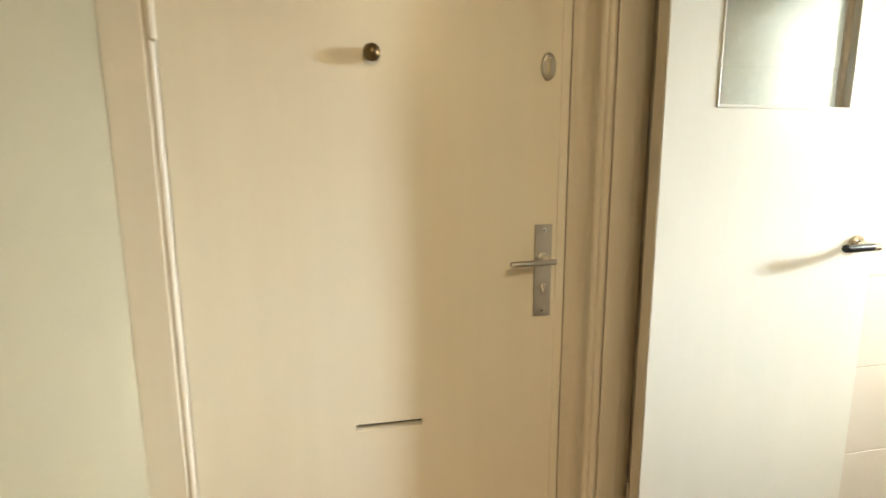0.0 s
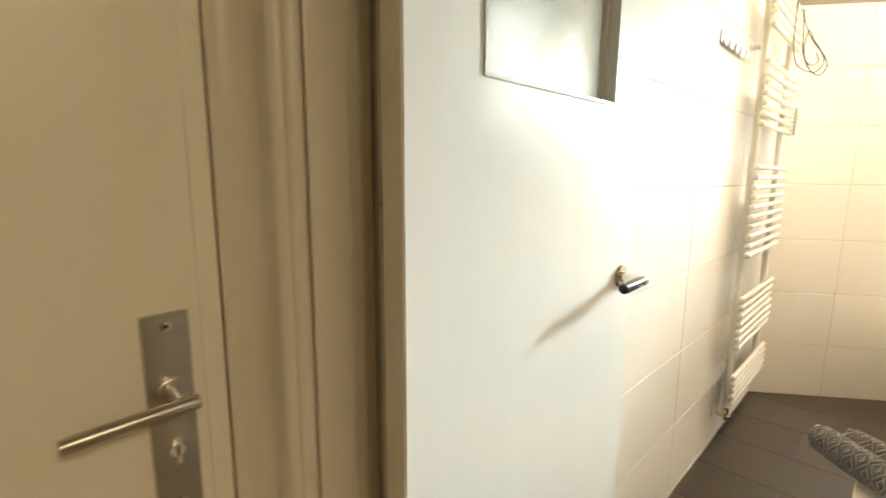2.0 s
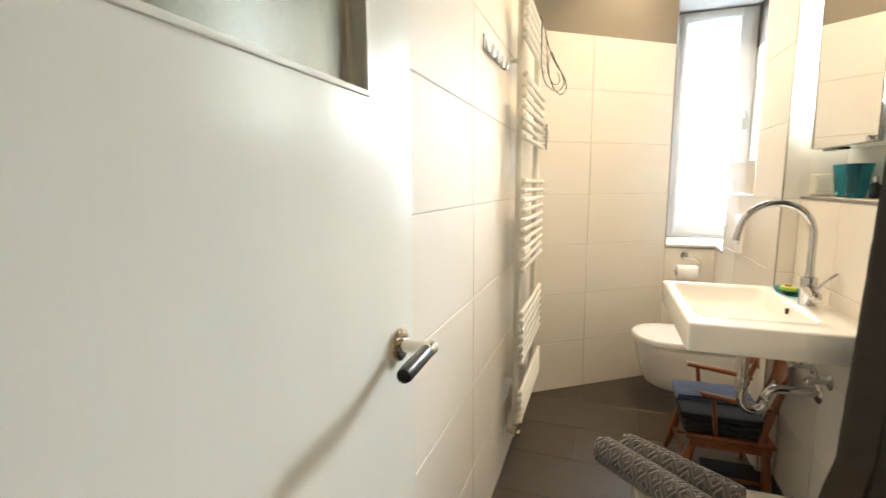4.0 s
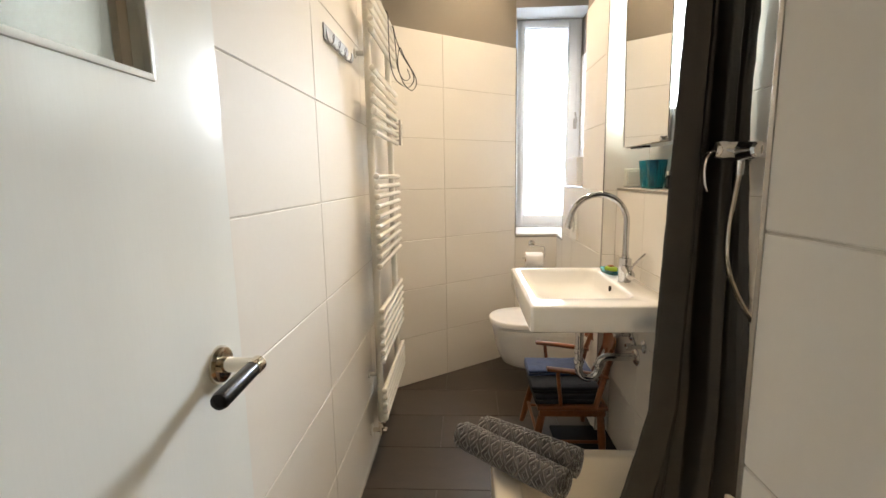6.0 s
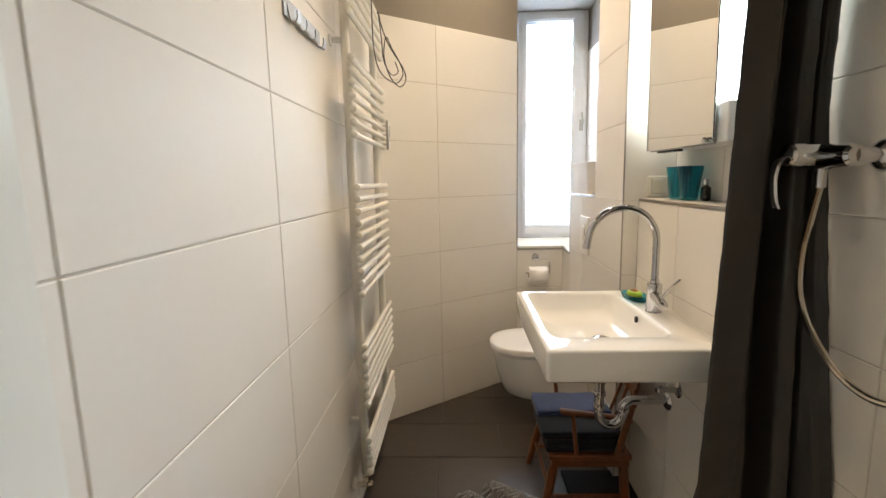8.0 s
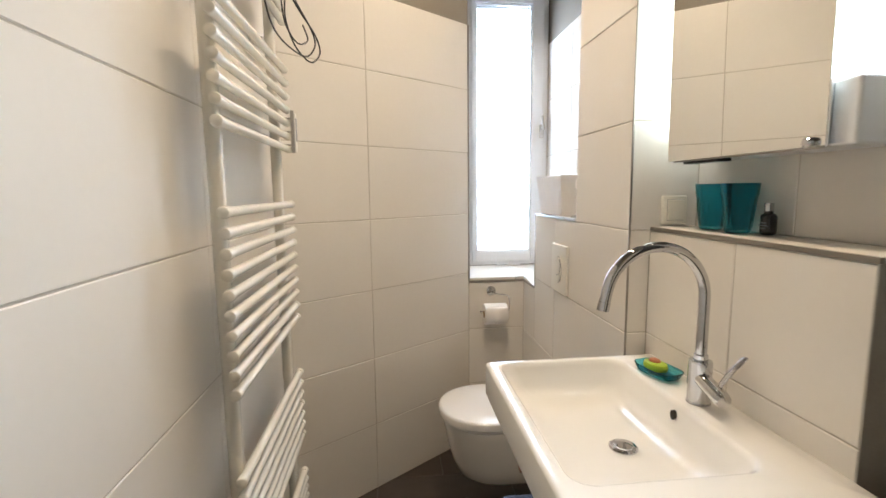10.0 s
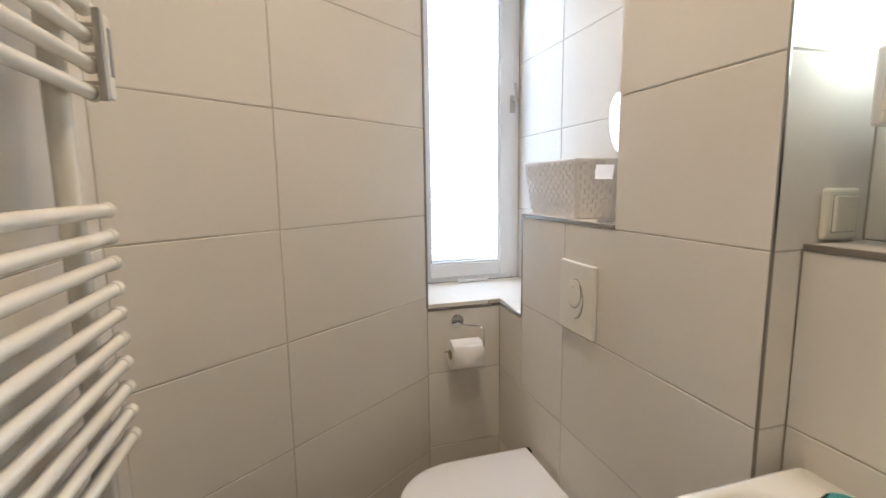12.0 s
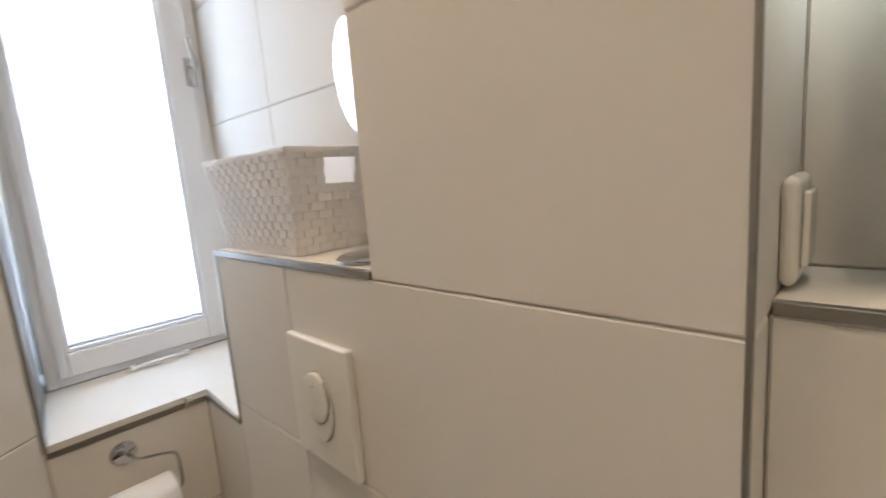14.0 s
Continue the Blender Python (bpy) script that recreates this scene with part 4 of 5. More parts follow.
def basin_tap():
    cx, cy, zb = 2.655, 0.086, 0.8465
    th = thing("basin_tap", (cx, cy, zb), "chrome basin mixer tap with a high swan-neck spout", "tap")
    body = part("body", lathe((cx, cy, zb), (0, 0, 1), [(0.0255, 0), (0.0255, 0.003), (0.0242, 0.005), (0.0242, 0.092), (0.0225, 0.096), (0.0150, 0.097)], 32), M_CHROME, th)
    part("collar", lathe((cx, cy, zb + 0.0965), (0, 0, 1), [(0.0140, 0), (0.0146, 0.002), (0.0146, 0.012), (0.0128, 0.014)], 24), M_CHROME, body)
    path = [(cx, cy, zb + 0.10), (cx, cy, 1.02)] + [(cx, 0.1965 - 0.1105 * math.cos(a), 1.083 + 0.1105 * math.sin(a)) for a in [math.radians(168) * k / 22 for k in range(23)]]
    last = Vector(path[-1]) + Vector((0, 0.0055, -0.026))
    part("spout", sweep(path + [tuple(last)], 0.0118, 18), M_CHROME, th)
    part("nozzle", rod(tuple(last), tuple(last + Vector((0, 0.0035, -0.018))), 0.0128, 18), M_CHROME, th)
    side = part("cartridge", lathe((cx - 0.010, cy + 0.004, 0.906), (-1, 0.02, -0.27), [(0.0165, 0), (0.0165, 0.016), (0.0175, 0.018), (0.0175, 0.052), (0.0168, 0.0525), (0.0168, 0.0545), (0.0178, 0.055), (0.0178, 0.070), (0.0150, 0.078), (0.008, 0.081), (0.0, 0.082)], 28), M_CHROME, th, "chrome side cartridge")
    lv = smooth_path([(cx - 0.062, cy + 0.004, 0.900), (cx - 0.062, cy - 0.010, 0.922), (cx - 0.064, cy - 0.026, 0.943), (cx - 0.065, cy - 0.044, 0.962), (cx - 0.066, cy - 0.052, 0.969)], 3)
    rings = []
    for i, p in enumerate(lv):
        f = i / (len(lv) - 1)
        w = (0.0060 + 0.0030 * f) * (1 if f < 0.9 else 0.6)
        rings.append([p + Vector((w * math.cos(a), 0.0022 * math.sin(a), 0.0024 * math.sin(a))) for a in [2 * math.pi * k / 14 for k in range(14)]])
    part("lever", loft(rings), M_CHROME, side, "flat chrome lever")
    return th


basin_tap()

dish = thing("soap_dish", (2.815, 0.086, 0.8465), "translucent teal soap dish on the basin rim", "soap dish")


def oval(cx, cy, a, b, z, turn, n=28, power=2.6):
    out = []
    for k in range(n):
        t = 2 * math.pi * k / n
        c, s = math.cos(t), math.sin(t)
        u, v = a * math.copysign(abs(c) ** (2 / power), c), b * math.copysign(abs(s) ** (2 / power), s)
        out.append((cx + u * math.cos(turn) - v * math.sin(turn), cy + u * math.sin(turn) + v * math.cos(turn), z))
    return out


T = radians(14)
part("tray", loft([oval(2.808, 0.088, 0.058 * s, 0.034 * s, z, T, power=3.2) for s, z in ((0.72, 0.8467), (0.9, 0.850), (1.05, 0.864), (1.08, 0.868), (1.02, 0.868), (0.86, 0.854), (0.5, 0.852))]), M_TEAL, dish)
soap = thing("soap_bar", (2.825, 0.087, 0.854), "green and brown avocado-shaped soap in the dish", "soap")
part("green_half", loft([oval(2.822, 0.087, 0.034 * s, 0.024 * s, z, T, power=2) for s, z in ((0.6, 0.8545), (0.95, 0.858), (1.0, 0.866), (0.9, 0.873), (0.6, 0.876))]), M_SOAP_G, soap)
part("brown_core", loft([oval(2.825, 0.088, 0.016 * s, 0.013 * s, z, T, power=2) for s, z in ((1.0, 0.8755), (1.0, 0.878), (0.8, 0.881), (0.3, 0.8825))]), M_SOAP_B, soap)


# ---- mirror cabinet and its shelf ----
def mirror_cabinet():
    x0, x1, y0, y1, z0, z1 = 2.455, 2.893, BACK_Y + 0.001, 0.036, 1.380, 2.14
    th = thing("mirror_cabinet", ((x0 + x1) / 2, BACK_Y, z0), "wall mirror cabinet with vertical lamps on both sides", "mirror cabinet")
    part("body", box(x0 + 0.022, x1 - 0.022, y0, y1 - 0.024, z0 + 0.004, z1, 0.002), M_PVC, th)
    # the mirror door stands slightly ajar
    hinge_at = Vector((x0 + 0.25, y1 - 0.004, z0))
    ajar = Matrix.Translation(hinge_at) @ Matrix.Rotation(radians(1.05), 4, "Z") @ Matrix.Rotation(radians(-0.65), 4, "X") @ Matrix.Translation(-hinge_at)

    def swung(bm):
        bm.transform(ajar)
        return bm

    door = part("mirror_door", swung(box(x0 + 0.0225, x1 - 0.0225, y1 - 0.022, y1 - 0.006, z0, z1, 0.001)), M_STEEL, th, "mirror door with metal edge")
    part("mirror", swung(box(x0 + 0.0035, x1 - 0.0035, y1 - 0.0058, y1, z0 + 0.0025, z1 - 0.002, 0.0012)), M_MIRROR, door, "silvered mirror glass", smooth=False)
    part("door_knob", swung(lathe((x0 + 0.030, y1 + 0.0002, z0 + 0.010), (0, 1, 0), [(0.006, 0), (0.009, 0.004), (0.009, 0.010), (0.006, 0.013)], 16)), M_CHROME, door)
    part("lower_edge", box(x1 - 0.150, x1 - 0.024, y1 - 0.060, y1 - 0.026, z0 - 0.005, z0 + 0.003, 0.001), M_BLACK, th, "dark lower edge strip")
    # rounded lamps standing out at both sides behind the mirror door; only their upper length is lit
    for a, b in ((x0 - 0.028, x0 + 0.021), (x1 - 0.021, x1 + 0.028)):
        part("lamp_diffuser", box(a, b, y0 + 0.022, y1 - 0.026, z0 + 0.112, z1 - 0.02, 0.014, 4), M_LAMP, th, "lit opal lamp diffuser")
        part("lamp_base", box(a, b, y0 + 0.022, y1 - 0.026, z0 + 0.002, z0 + 0.1115, 0.006, 3), M_PVC, th, "white rounded lamp end")
    for a, b in ((x0, x0 + 0.021), (x1 - 0.021, x1)):
        part("lamp_housing", box(a, b, y0, y0 + 0.0215, z0 + 0.008, z1 - 0.004, 0.002), M_PVC, th)
    return th


mirror_cabinet()


def cup(x, y):
    th = thing("tumbler", (x, y, 1.2093), "teal translucent ribbed plastic tumbler", "cup", "tumblers on the shelf")
    n, flutes = 112, 14
    rings = []
    for r, z, amp in ((0.0, 0.003, 0), (0.0235, 0.001, 0), (0.0265, 0.004, 0.0), (0.0295, 0.016, 0.0020), (0.0330, 0.050, 0.0024), (0.0362, 0.082, 0.0020), (0.0385, 0.090, 0.0), (0.0405, 0.116, 0), (0.0388, 0.116, 0), (0.0330, 0.086, 0), (0.0242, 0.02, 0), (0.0205, 0.009, 0), (0.0, 0.008, 0)):
        ring = []
        for k in range(n):
            a = 2 * math.pi * k / n
            q = max(r, 0.0005) - amp * abs(math.sin(a * flutes / 2)) ** 0.7
            ring.append((x + q * math.cos(a), y + q * math.sin(a), 1.2093 + z))
        rings.append(ring)
    part("beaker", loft(rings), M_TEAL, th, angle=60)
    return th


cup(2.853, -0.064)
cup(2.751, -0.056)
bottle = thing("small_bottle", (2.688, -0.078, 1.2093), "small dark bottle with a silver cap", "bottle")
part("flask", box(2.673, 2.703, -0.092, -0.066, 1.2093, 1.258, 0.009, 4), M_BOTTLE, bottle)
part("neck", lathe((2.688, -0.078, 1.257), (0, 0, 1), [(0.009, 0), (0.009, 0.006)], 16), M_BOTTLE, bottle)
part("cap", lathe((2.688, -0.078, 1.263), (0, 0, 1), [(0.0092, 0), (0.0092, 0.017), (0.0080, 0.018)], 18), M_CHROME, bottle, "silver cap")
for k, w in enumerate((0.009, 0.012, 0.007)):
    part("print_line", box(2.688 - w, 2.688 + w, -0.0658, -0.0655, 1.236 - 0.006 * k, 1.2385 - 0.006 * k), M_PRINT, bottle)

switch = thing("light_switch", (PRE_X0, -0.045, 1.2555), "ivory plastic rocker light switch in the mirror niche", "light switch")
part("frame", box(PRE_X0 - 0.0125, PRE_X0 - 0.0002, -0.080, -0.003, 1.2125, 1.2960, 0.0075, 4), M_SWITCH, switch)
part("rocker", box(PRE_X0 - 0.0175, PRE_X0 - 0.011, -0.067, -0.018, 1.226, 1.284, 0.003, 3), M_SWITCH, switch)
# thin grey ring painted as the shade round the rocker
part("rocker_gap_shade", box(PRE_X0 - 0.0131, PRE_X0 - 0.012, -0.0676, -0.0174, 1.2254, 1.2846), M_GREY, switch, "grey ring painted as shade round the rocker")


# ---- toilet ----
def d_shape(cx, half, y0, y1, z, n=20):
    """A plan outline: straight back and sides, round front."""
    straight = y1 - half * 1.15
    out = [(cx + half, y0, z), (cx + half, (y0 + straight) / 2, z)]
    for k in range(n + 1):
        a = math.pi * k / n
        out.append((cx + half * math.cos(a), straight + (y1 - straight) * math.sin(a) ** 0.85, z))
    return out + [(cx - half, (y0 + straight) / 2, z), (cx - half, y0, z)]


def toilet():
    cx = 3.578
    th = thing("toilet", (cx, PRE_Y, 0.13), "white wall-hung toilet with its lid closed", "toilet")
    part("bowl", loft([d_shape(cx, h, PRE_Y + 0.002, y, z) for h, y, z in ((0.10, 0.40, 0.134), (0.142, 0.478, 0.138), (0.157, 0.504, 0.154), (0.166, 0.522, 0.20), (0.173, 0.540, 0.26), (0.179, 0.553, 0.34), (0.182, 0.560, 0.371), (0.180, 0.558, 0.3765))]), M_CERAMIC, th, angle=60)
    part("seat", loft([d_shape(cx, h, 0.112, y, z) for h, y, z in ((0.178, 0.556, 0.377), (0.181, 0.562, 0.379), (0.181, 0.562, 0.386), (0.179, 0.559, 0.388))]), M_LID, th, "white plastic seat")
    part("lid", loft([d_shape(cx, h, 0.108, y, z) for h, y, z in ((0.184, 0.568, 0.391), (0.188, 0.574, 0.393), (0.189, 0.576, 0.418), (0.186, 0.572, 0.4235), (0.178, 0.562, 0.426), (0.10, 0.45, 0.427))]), M_LID, th, "white plastic lid", angle=60)
    part("rear_deck", box(cx - 0.172, cx + 0.172, PRE_Y + 0.002, 0.1065, 0.350, 0.398, 0.006, 3), M_CERAMIC, th)
    for s in (-1, 1):
        part("hinge", lathe((cx + s * 0.172, 0.100, 0.412), (s, 0, 0), [(0.010, 0), (0.010, 0.016), (0.007, 0.019)], 14), M_BLACK if s > 0 else M_CHROME, th)
    return th


toilet()

plate = thing("flush_plate", (3.504, PRE_Y, 1.00), "white dual-flush plate with an oval button", "flush plate")
part("plate", box(3.425, 3.583, PRE_Y, PRE_Y + 0.013, 0.907, 1.099, 0.004, 3), M_PLASTIC, plate)


def flush_oval(cz, a, b, steps):
    """Ovals on the plate, one ring for each (scale, height)."""
    turn = [2 * math.pi * k / 36 for k in range(36)]
    return loft([[(3.503 + a * q * math.cos(t), PRE_Y + h, cz + b * q * math.sin(t)) for t in turn] for q, h in steps])


# grey ovals under both buttons put the gaps' shade into colour
part("button_gap_shade", flush_oval(1.0005, 0.0350, 0.0540, ((1, 0.0122), (1, 0.0136))), M_GREY, plate, "grey ring painted as shade in the gap round the buttons")
part("small_button", flush_oval(1.0005, 0.0335, 0.0525, ((1, 0.012), (1, 0.0162), (0.95, 0.0180), (0.5, 0.0184))), M_PLASTIC, plate)
part("inner_gap_shade", flush_oval(1.0145, 0.0325, 0.0380, ((1, 0.0160), (1, 0.0188))), M_GREY, plate)
part("button", flush_oval(1.0160, 0.0315, 0.0370, ((1, 0.0160), (1, 0.0196), (0.94, 0.0212), (0.5, 0.0218))), M_PLASTIC, plate)
part("button_mark", box(3.500, 3.506, PRE_Y + 0.0214, PRE_Y + 0.0221, 1.034, 1.0355), M_GREY, plate)

holder = thing("paper_holder", (END_X, 0.257, 0.804), "chrome toilet paper holder under the window", "paper holder")
part("rose", lathe((END_X, 0.257, 0.804), (-1, 0, 0), [(0.024, 0), (0.024, 0.005), (0.020, 0.008), (0.0, 0.010)], 26), M_CHROME, holder)
wire = smooth_path([(END_X - 0.006, 0.252, 0.800), (4.000, 0.238, 0.795), (3.982, 0.200, 0.792), (3.975, 0.180, 0.786), (3.973, 0.176, 0.760), (3.972, 0.176, 0.725), (3.971, 0.182, 0.712), (3.970, 0.20, 0.711), (3.970, 0.26, 0.711), (3.970, 0.326, 0.713)], 5)
part("wire", sweep(wire, 0.0034, 10), M_CHROME, holder)
roll = thing("toilet_roll", (3.970, 0.251, 0.704), "white toilet paper roll on the chrome holder", "toilet roll")
part("paper", lathe((3.970, 0.192, 0.700), (0, 1, 0), [(0.018, 0.002), (0.050, 0.0), (0.0525, 0.003), (0.0525, 0.111), (0.050, 0.114), (0.018, 0.112)], 40), M_PAPER, roll)
part("core", lathe((3.970, 0.191, 0.700), (0, 1, 0), [(0.0175, 0), (0.0175, 0.1165)], 20), M_CARD, roll)
flap = []
for i in range(9):
    a = radians(100 + i * 11)
    flap.append((3.970 - 0.0535 * math.sin(a - radians(60)) , 0, 0.700 + 0.0535 * math.cos(a - radians(60))))
bm = bmesh.new()
rows = [[bm.verts.new((p[0] - 0.0006, y, p[2])) for p in flap] for y in (0.194, 0.304)]
for k in range(len(flap) - 1):
    bm.faces.new((rows[0][k], rows[0][k + 1], rows[1][k + 1], rows[1][k]))
sol = part("loose_sheet", bm, M_PAPER, roll)
sol.modifiers.new("thickness", "SOLIDIFY").thickness = 0.0012


# ---- niche: basket, make-up mirror, ring ----
def basket():
    x0, x1, y0, y1, z0, z1 = 3.548, 3.858, -0.105, 0.078, 1.2092, 1.372
    th = thing("woven_basket", ((x0 + x1) / 2, (y0 + y1) / 2, z0), "white woven plastic basket with handle openings on the niche shelf", "basket")
    cx, cy = (x0 + x1) / 2, (y0 + y1) / 2

    def at(s, z):
        """The point at run s (0..4 sides) and height share z."""
        hx, hy = (x1 - x0) / 2 * (0.83 + 0.17 * z), (y1 - y0) / 2 * (0.83 + 0.17 * z)
        side, f = int(s) % 4, s - int(s)
        q = [((1, -1), (1, 1)), ((1, 1), (-1, 1)), ((-1, 1), (-1, -1)), ((-1, -1), (1, -1))][side]
        u = [q[0][i] + (q[1][i] - q[0][i]) * f for i in (0, 1)]
        n = [(1, 0), (0, 1), (-1, 0), (0, -1)][side]
        return Vector((cx + hx * u[0], cy + hy * u[1], z0 + 0.002 + (z1 - z0 - 0.004) * z)), Vector((n[0], n[1], 0)), side

    bands = 12
    cols = {0: 12, 1: 20, 2: 12, 3: 20}
    bm = bmesh.new()
    for b in range(bands):
        za, zb = b / bands, (b + 0.99) / bands
        for side in range(4):
            m = cols[side]
            for k in range(m):
                if side in (0, 2) and b in (8, 9, 10) and m * 0.34 <= k + 0.5 <= m * 0.66:
                    continue  # handle opening
                out = 0.0026 if (k + b) % 2 else 0.0008
                sa, sb = side + k / m, side + (k + 0.999) / m
                mid = []
                for s, z in ((sa, za), (sb, za), (sb, zb), (sa, zb)):
                    p, n, _ = at(min(s, side + 0.9999), z)
                    mid.append((p, n))
                c = sum((p for p, _ in mid), Vector()) / 4
                low = [bm.verts.new(p + n * -0.002) for p, n in mid]
                top = [bm.verts.new(c + (p - c) * (1.0 if out > 0.001 else 0.95) + n * out) for p, n in mid]
                bm.faces.new(top)
                bm.faces.new(low[::-1])
                for q in range(4):
                    bm.faces.new((low[q], low[(q + 1) % 4], top[(q + 1) % 4], top[q]))
    bmesh.ops.recalc_face_normals(bm, faces=bm.faces)
    weave = part("weave", bm, M_BASKET, th, smooth=False)
    liner = bmesh.new()
    for side in range(4):
        quad = []
        for sa, z in ((side, 0.0), (side + 0.9999, 0.0), (side + 0.9999, 1.0), (side, 1.0)):
            p, n, _ = at(sa, z)
            quad.append((p, n))
        hole = side in (0, 2)
        spans = [(0, 1, 0, 1)] if not hole else [(0, 0.33, 0, 1), (0.67, 1, 0, 1), (0.33, 0.67, 0, 8 / 12), (0.33, 0.67, 11 / 12, 1)]
        for a0, a1, b0, b1 in spans:
            ring = []
            for off in (-0.0015, -0.0035):
                ring.append([at(side + min(q, 0.9999), w)[0] + quad[0][1] * off for q, w in ((a0, b0), (a1, b0), (a1, b1), (a0, b1))])
            part("lining", loft(ring), M_BASKET, th, smooth=False)
    liner.free()
    rim = bmesh.new()
    loop = [(x0, y0), (x1, y0), (x1, y1), (x0, y1)]
    for (ax, ay), (bx, by) in zip(loop, loop[1:] + loop[:1]):
        box(min(ax, bx) - 0.002, max(ax, bx) + 0.002, min(ay, by) - 0.002, max(ay, by) + 0.002, z1 - 0.008, z1 + 0.002, 0.002, bm=rim)
    part("rim", rim, M_BASKET, th)
    part("base", box(x0 + 0.028, x1 - 0.028, y0 + 0.018, y1 - 0.016, z0, z0 + 0.004), M_BASKET, th)
    return th


basket()


def makeup_mirror():
    th = thing("makeup_mirror", (3.437, 0.010, 1.2092), "round chrome make-up mirror on a disc foot in the niche", "make-up mirror")
    n = Vector((0.302, 0.946, -0.121)).normalized()
    c = Vector((3.449, 0.015, 1.452))
    part("foot", lathe((3.437, 0.020, 1.2092), (0, 0, 1), [(0.056, 0), (0.056, 0.004), (0.050, 0.008), (0.010, 0.010)], 32), M_CHROME, th)
    part("stem", rod((3.437, 0.010, 1.216), (3.437, 0.010, 1.372), 0.005, 12), M_CHROME, th)
    part("rim", lathe(tuple(c - n * 0.006), n, [(0.066, 0), (0.0755, 0.001), (0.0765, 0.006), (0.0755, 0.011), (0.068, 0.012)], 40), M_CHROME, th)
    part("mirror_glass", lathe(tuple(c + n * 0.0062), n, [(0.069, 0), (0.069, 0.0008)], 40), M_MIRROR, th, "round mirror glass", smooth=False)


makeup_mirror()


# ---- shower: tub, mixer, hose, curtain ----
def tub():
    x0, x1, y0, y1, zt = ENTRY_X + 0.003, 2.355, BACK_Y + 0.001, 0.635, 0.312
    th = thing("shower_tub", ((x0 + x1) / 2, 0.26, 0.0), "deep cream enamelled shower tub with a broad rim", "shower tub")
    rings = [round_rect(x0, x1, y0, y1, 0.012, 0.0), round_rect(x0, x1, y0, y1, 0.012, zt - 0.012), round_rect(x0 + 0.003, x1 - 0.003, y0 + 0.003, y1 - 0.003, 0.012, zt - 0.003), round_rect(x0 + 0.010, x1 - 0.010, y0 + 0.010, y1 - 0.010, 0.012, zt),
             round_rect(x0 + 0.045, x1 - 0.048, y0 + 0.045, y1 - 0.075, 0.09, zt), round_rect(x0 + 0.052, x1 - 0.056, y0 + 0.052, y1 - 0.084, 0.09, zt - 0.006), round_rect(x0 + 0.075, x1 - 0.085, y0 + 0.07, y1 - 0.115, 0.10, 0.14), round_rect(x0 + 0.12, x1 - 0.13, y0 + 0.11, y1 - 0.16, 0.10, 0.095)]
    part("shell", loft(rings), M_TUB, th, angle=50)
    part("drain", lathe((1.62, 0.24, 0.0952), (0, 0, 1), [(0.035, 0), (0.035, 0.003), (0.028, 0.006), (0.0, 0.007)], 24), M_CHROME, th)
    return th


tub()


def shower_mixer():
    th = thing("shower_mixer", (2.17, BACK_Y, 1.325), "chrome wall-mounted shower mixer with a lever", "shower mixer")
    for x in (2.093, 2.250):
        part("wall_rose", lathe((x, BACK_Y, 1.327), (0, 1, 0), [(0.034, 0), (0.034, 0.004), (0.027, 0.014), (0.015, 0.020), (0.015, 0.045), (0.020, 0.046), (0.020, 0.066)], 26), M_CHROME, th)
    body = part("body", lathe((2.078, -0.045, 1.327), (1, 0, 0), [(0.016, 0), (0.022, 0.006), (0.024, 0.05), (0.027, 0.06), (0.027, 0.118), (0.024, 0.128), (0.022, 0.178), (0.016, 0.184)], 26), M_CHROME, th)
    part("cartridge", lathe((2.170, -0.035, 1.329), (0, 1, 0.06), [(0.026, 0), (0.026, 0.03), (0.0275, 0.034), (0.0275, 0.054), (0.022, 0.062), (0.0, 0.066)], 26), M_CHROME, body)
    lv = [(2.170, 0.012, 1.335), (2.168, 0.040, 1.322), (2.164, 0.052, 1.285), (2.160, 0.050, 1.240), (2.157, 0.044, 1.218)]
    rings = [[Vector(p) + Vector((w * math.cos(a), 0.0045 * math.sin(a), 0.002 * math.sin(a))) for a in [2 * math.pi * k / 14 for k in range(14)]] for p, w in zip(smooth_path(lv, 4), [0.015 - 0.0003 * i for i in range(17)])]
    part("lever", loft(rings), M_CHROME, body, "curved chrome lever")
    part("outlet", rod((2.163, -0.045, 1.305), (2.163, -0.045, 1.262), 0.0115, 14), M_CHROME, body)
    hose = smooth_path([(2.163, -0.045, 1.266), (2.185, -0.048, 1.19), (2.202, -0.050, 1.11), (2.195, -0.050, 1.015), (2.140, -0.050, 0.930), (2.045, -0.050, 0.872), (1.950, -0.052, 0.872), (1.86, -0.06, 0.94), (1.80, -0.075, 1.10), (1.77, -0.082, 1.40), (1.76, -0.080, 1.80), (1.76, -0.060, 1.98)], 8)
    part("hose", sweep(hose, 0.0078, 10), M_NICKEL, th, "ribbed metal shower hose")
    return th


shower_mixer()
head = thing("hand_shower", (1.76, BACK_Y, 1.98), "chrome hand shower in its wall holder", "hand shower")
part("holder", lathe((1.76, BACK_Y, 1.98), (0, 1, 0), [(0.024, 0), (0.024, 0.006), (0.012, 0.012), (0.012, 0.06)], 20), M_CHROME, head)
part("handle", rod((1.76, -0.06, 1.965), (1.76, 0.02, 2.10), 0.012, 14), M_CHROME, head)
part("spray_head", lathe((1.76, 0.02, 2.10), (0, 0.7, -0.7), [(0.014, -0.012), (0.042, 0.0), (0.044, 0.012), (0.0, 0.013)], 26), M_CHROME, head)


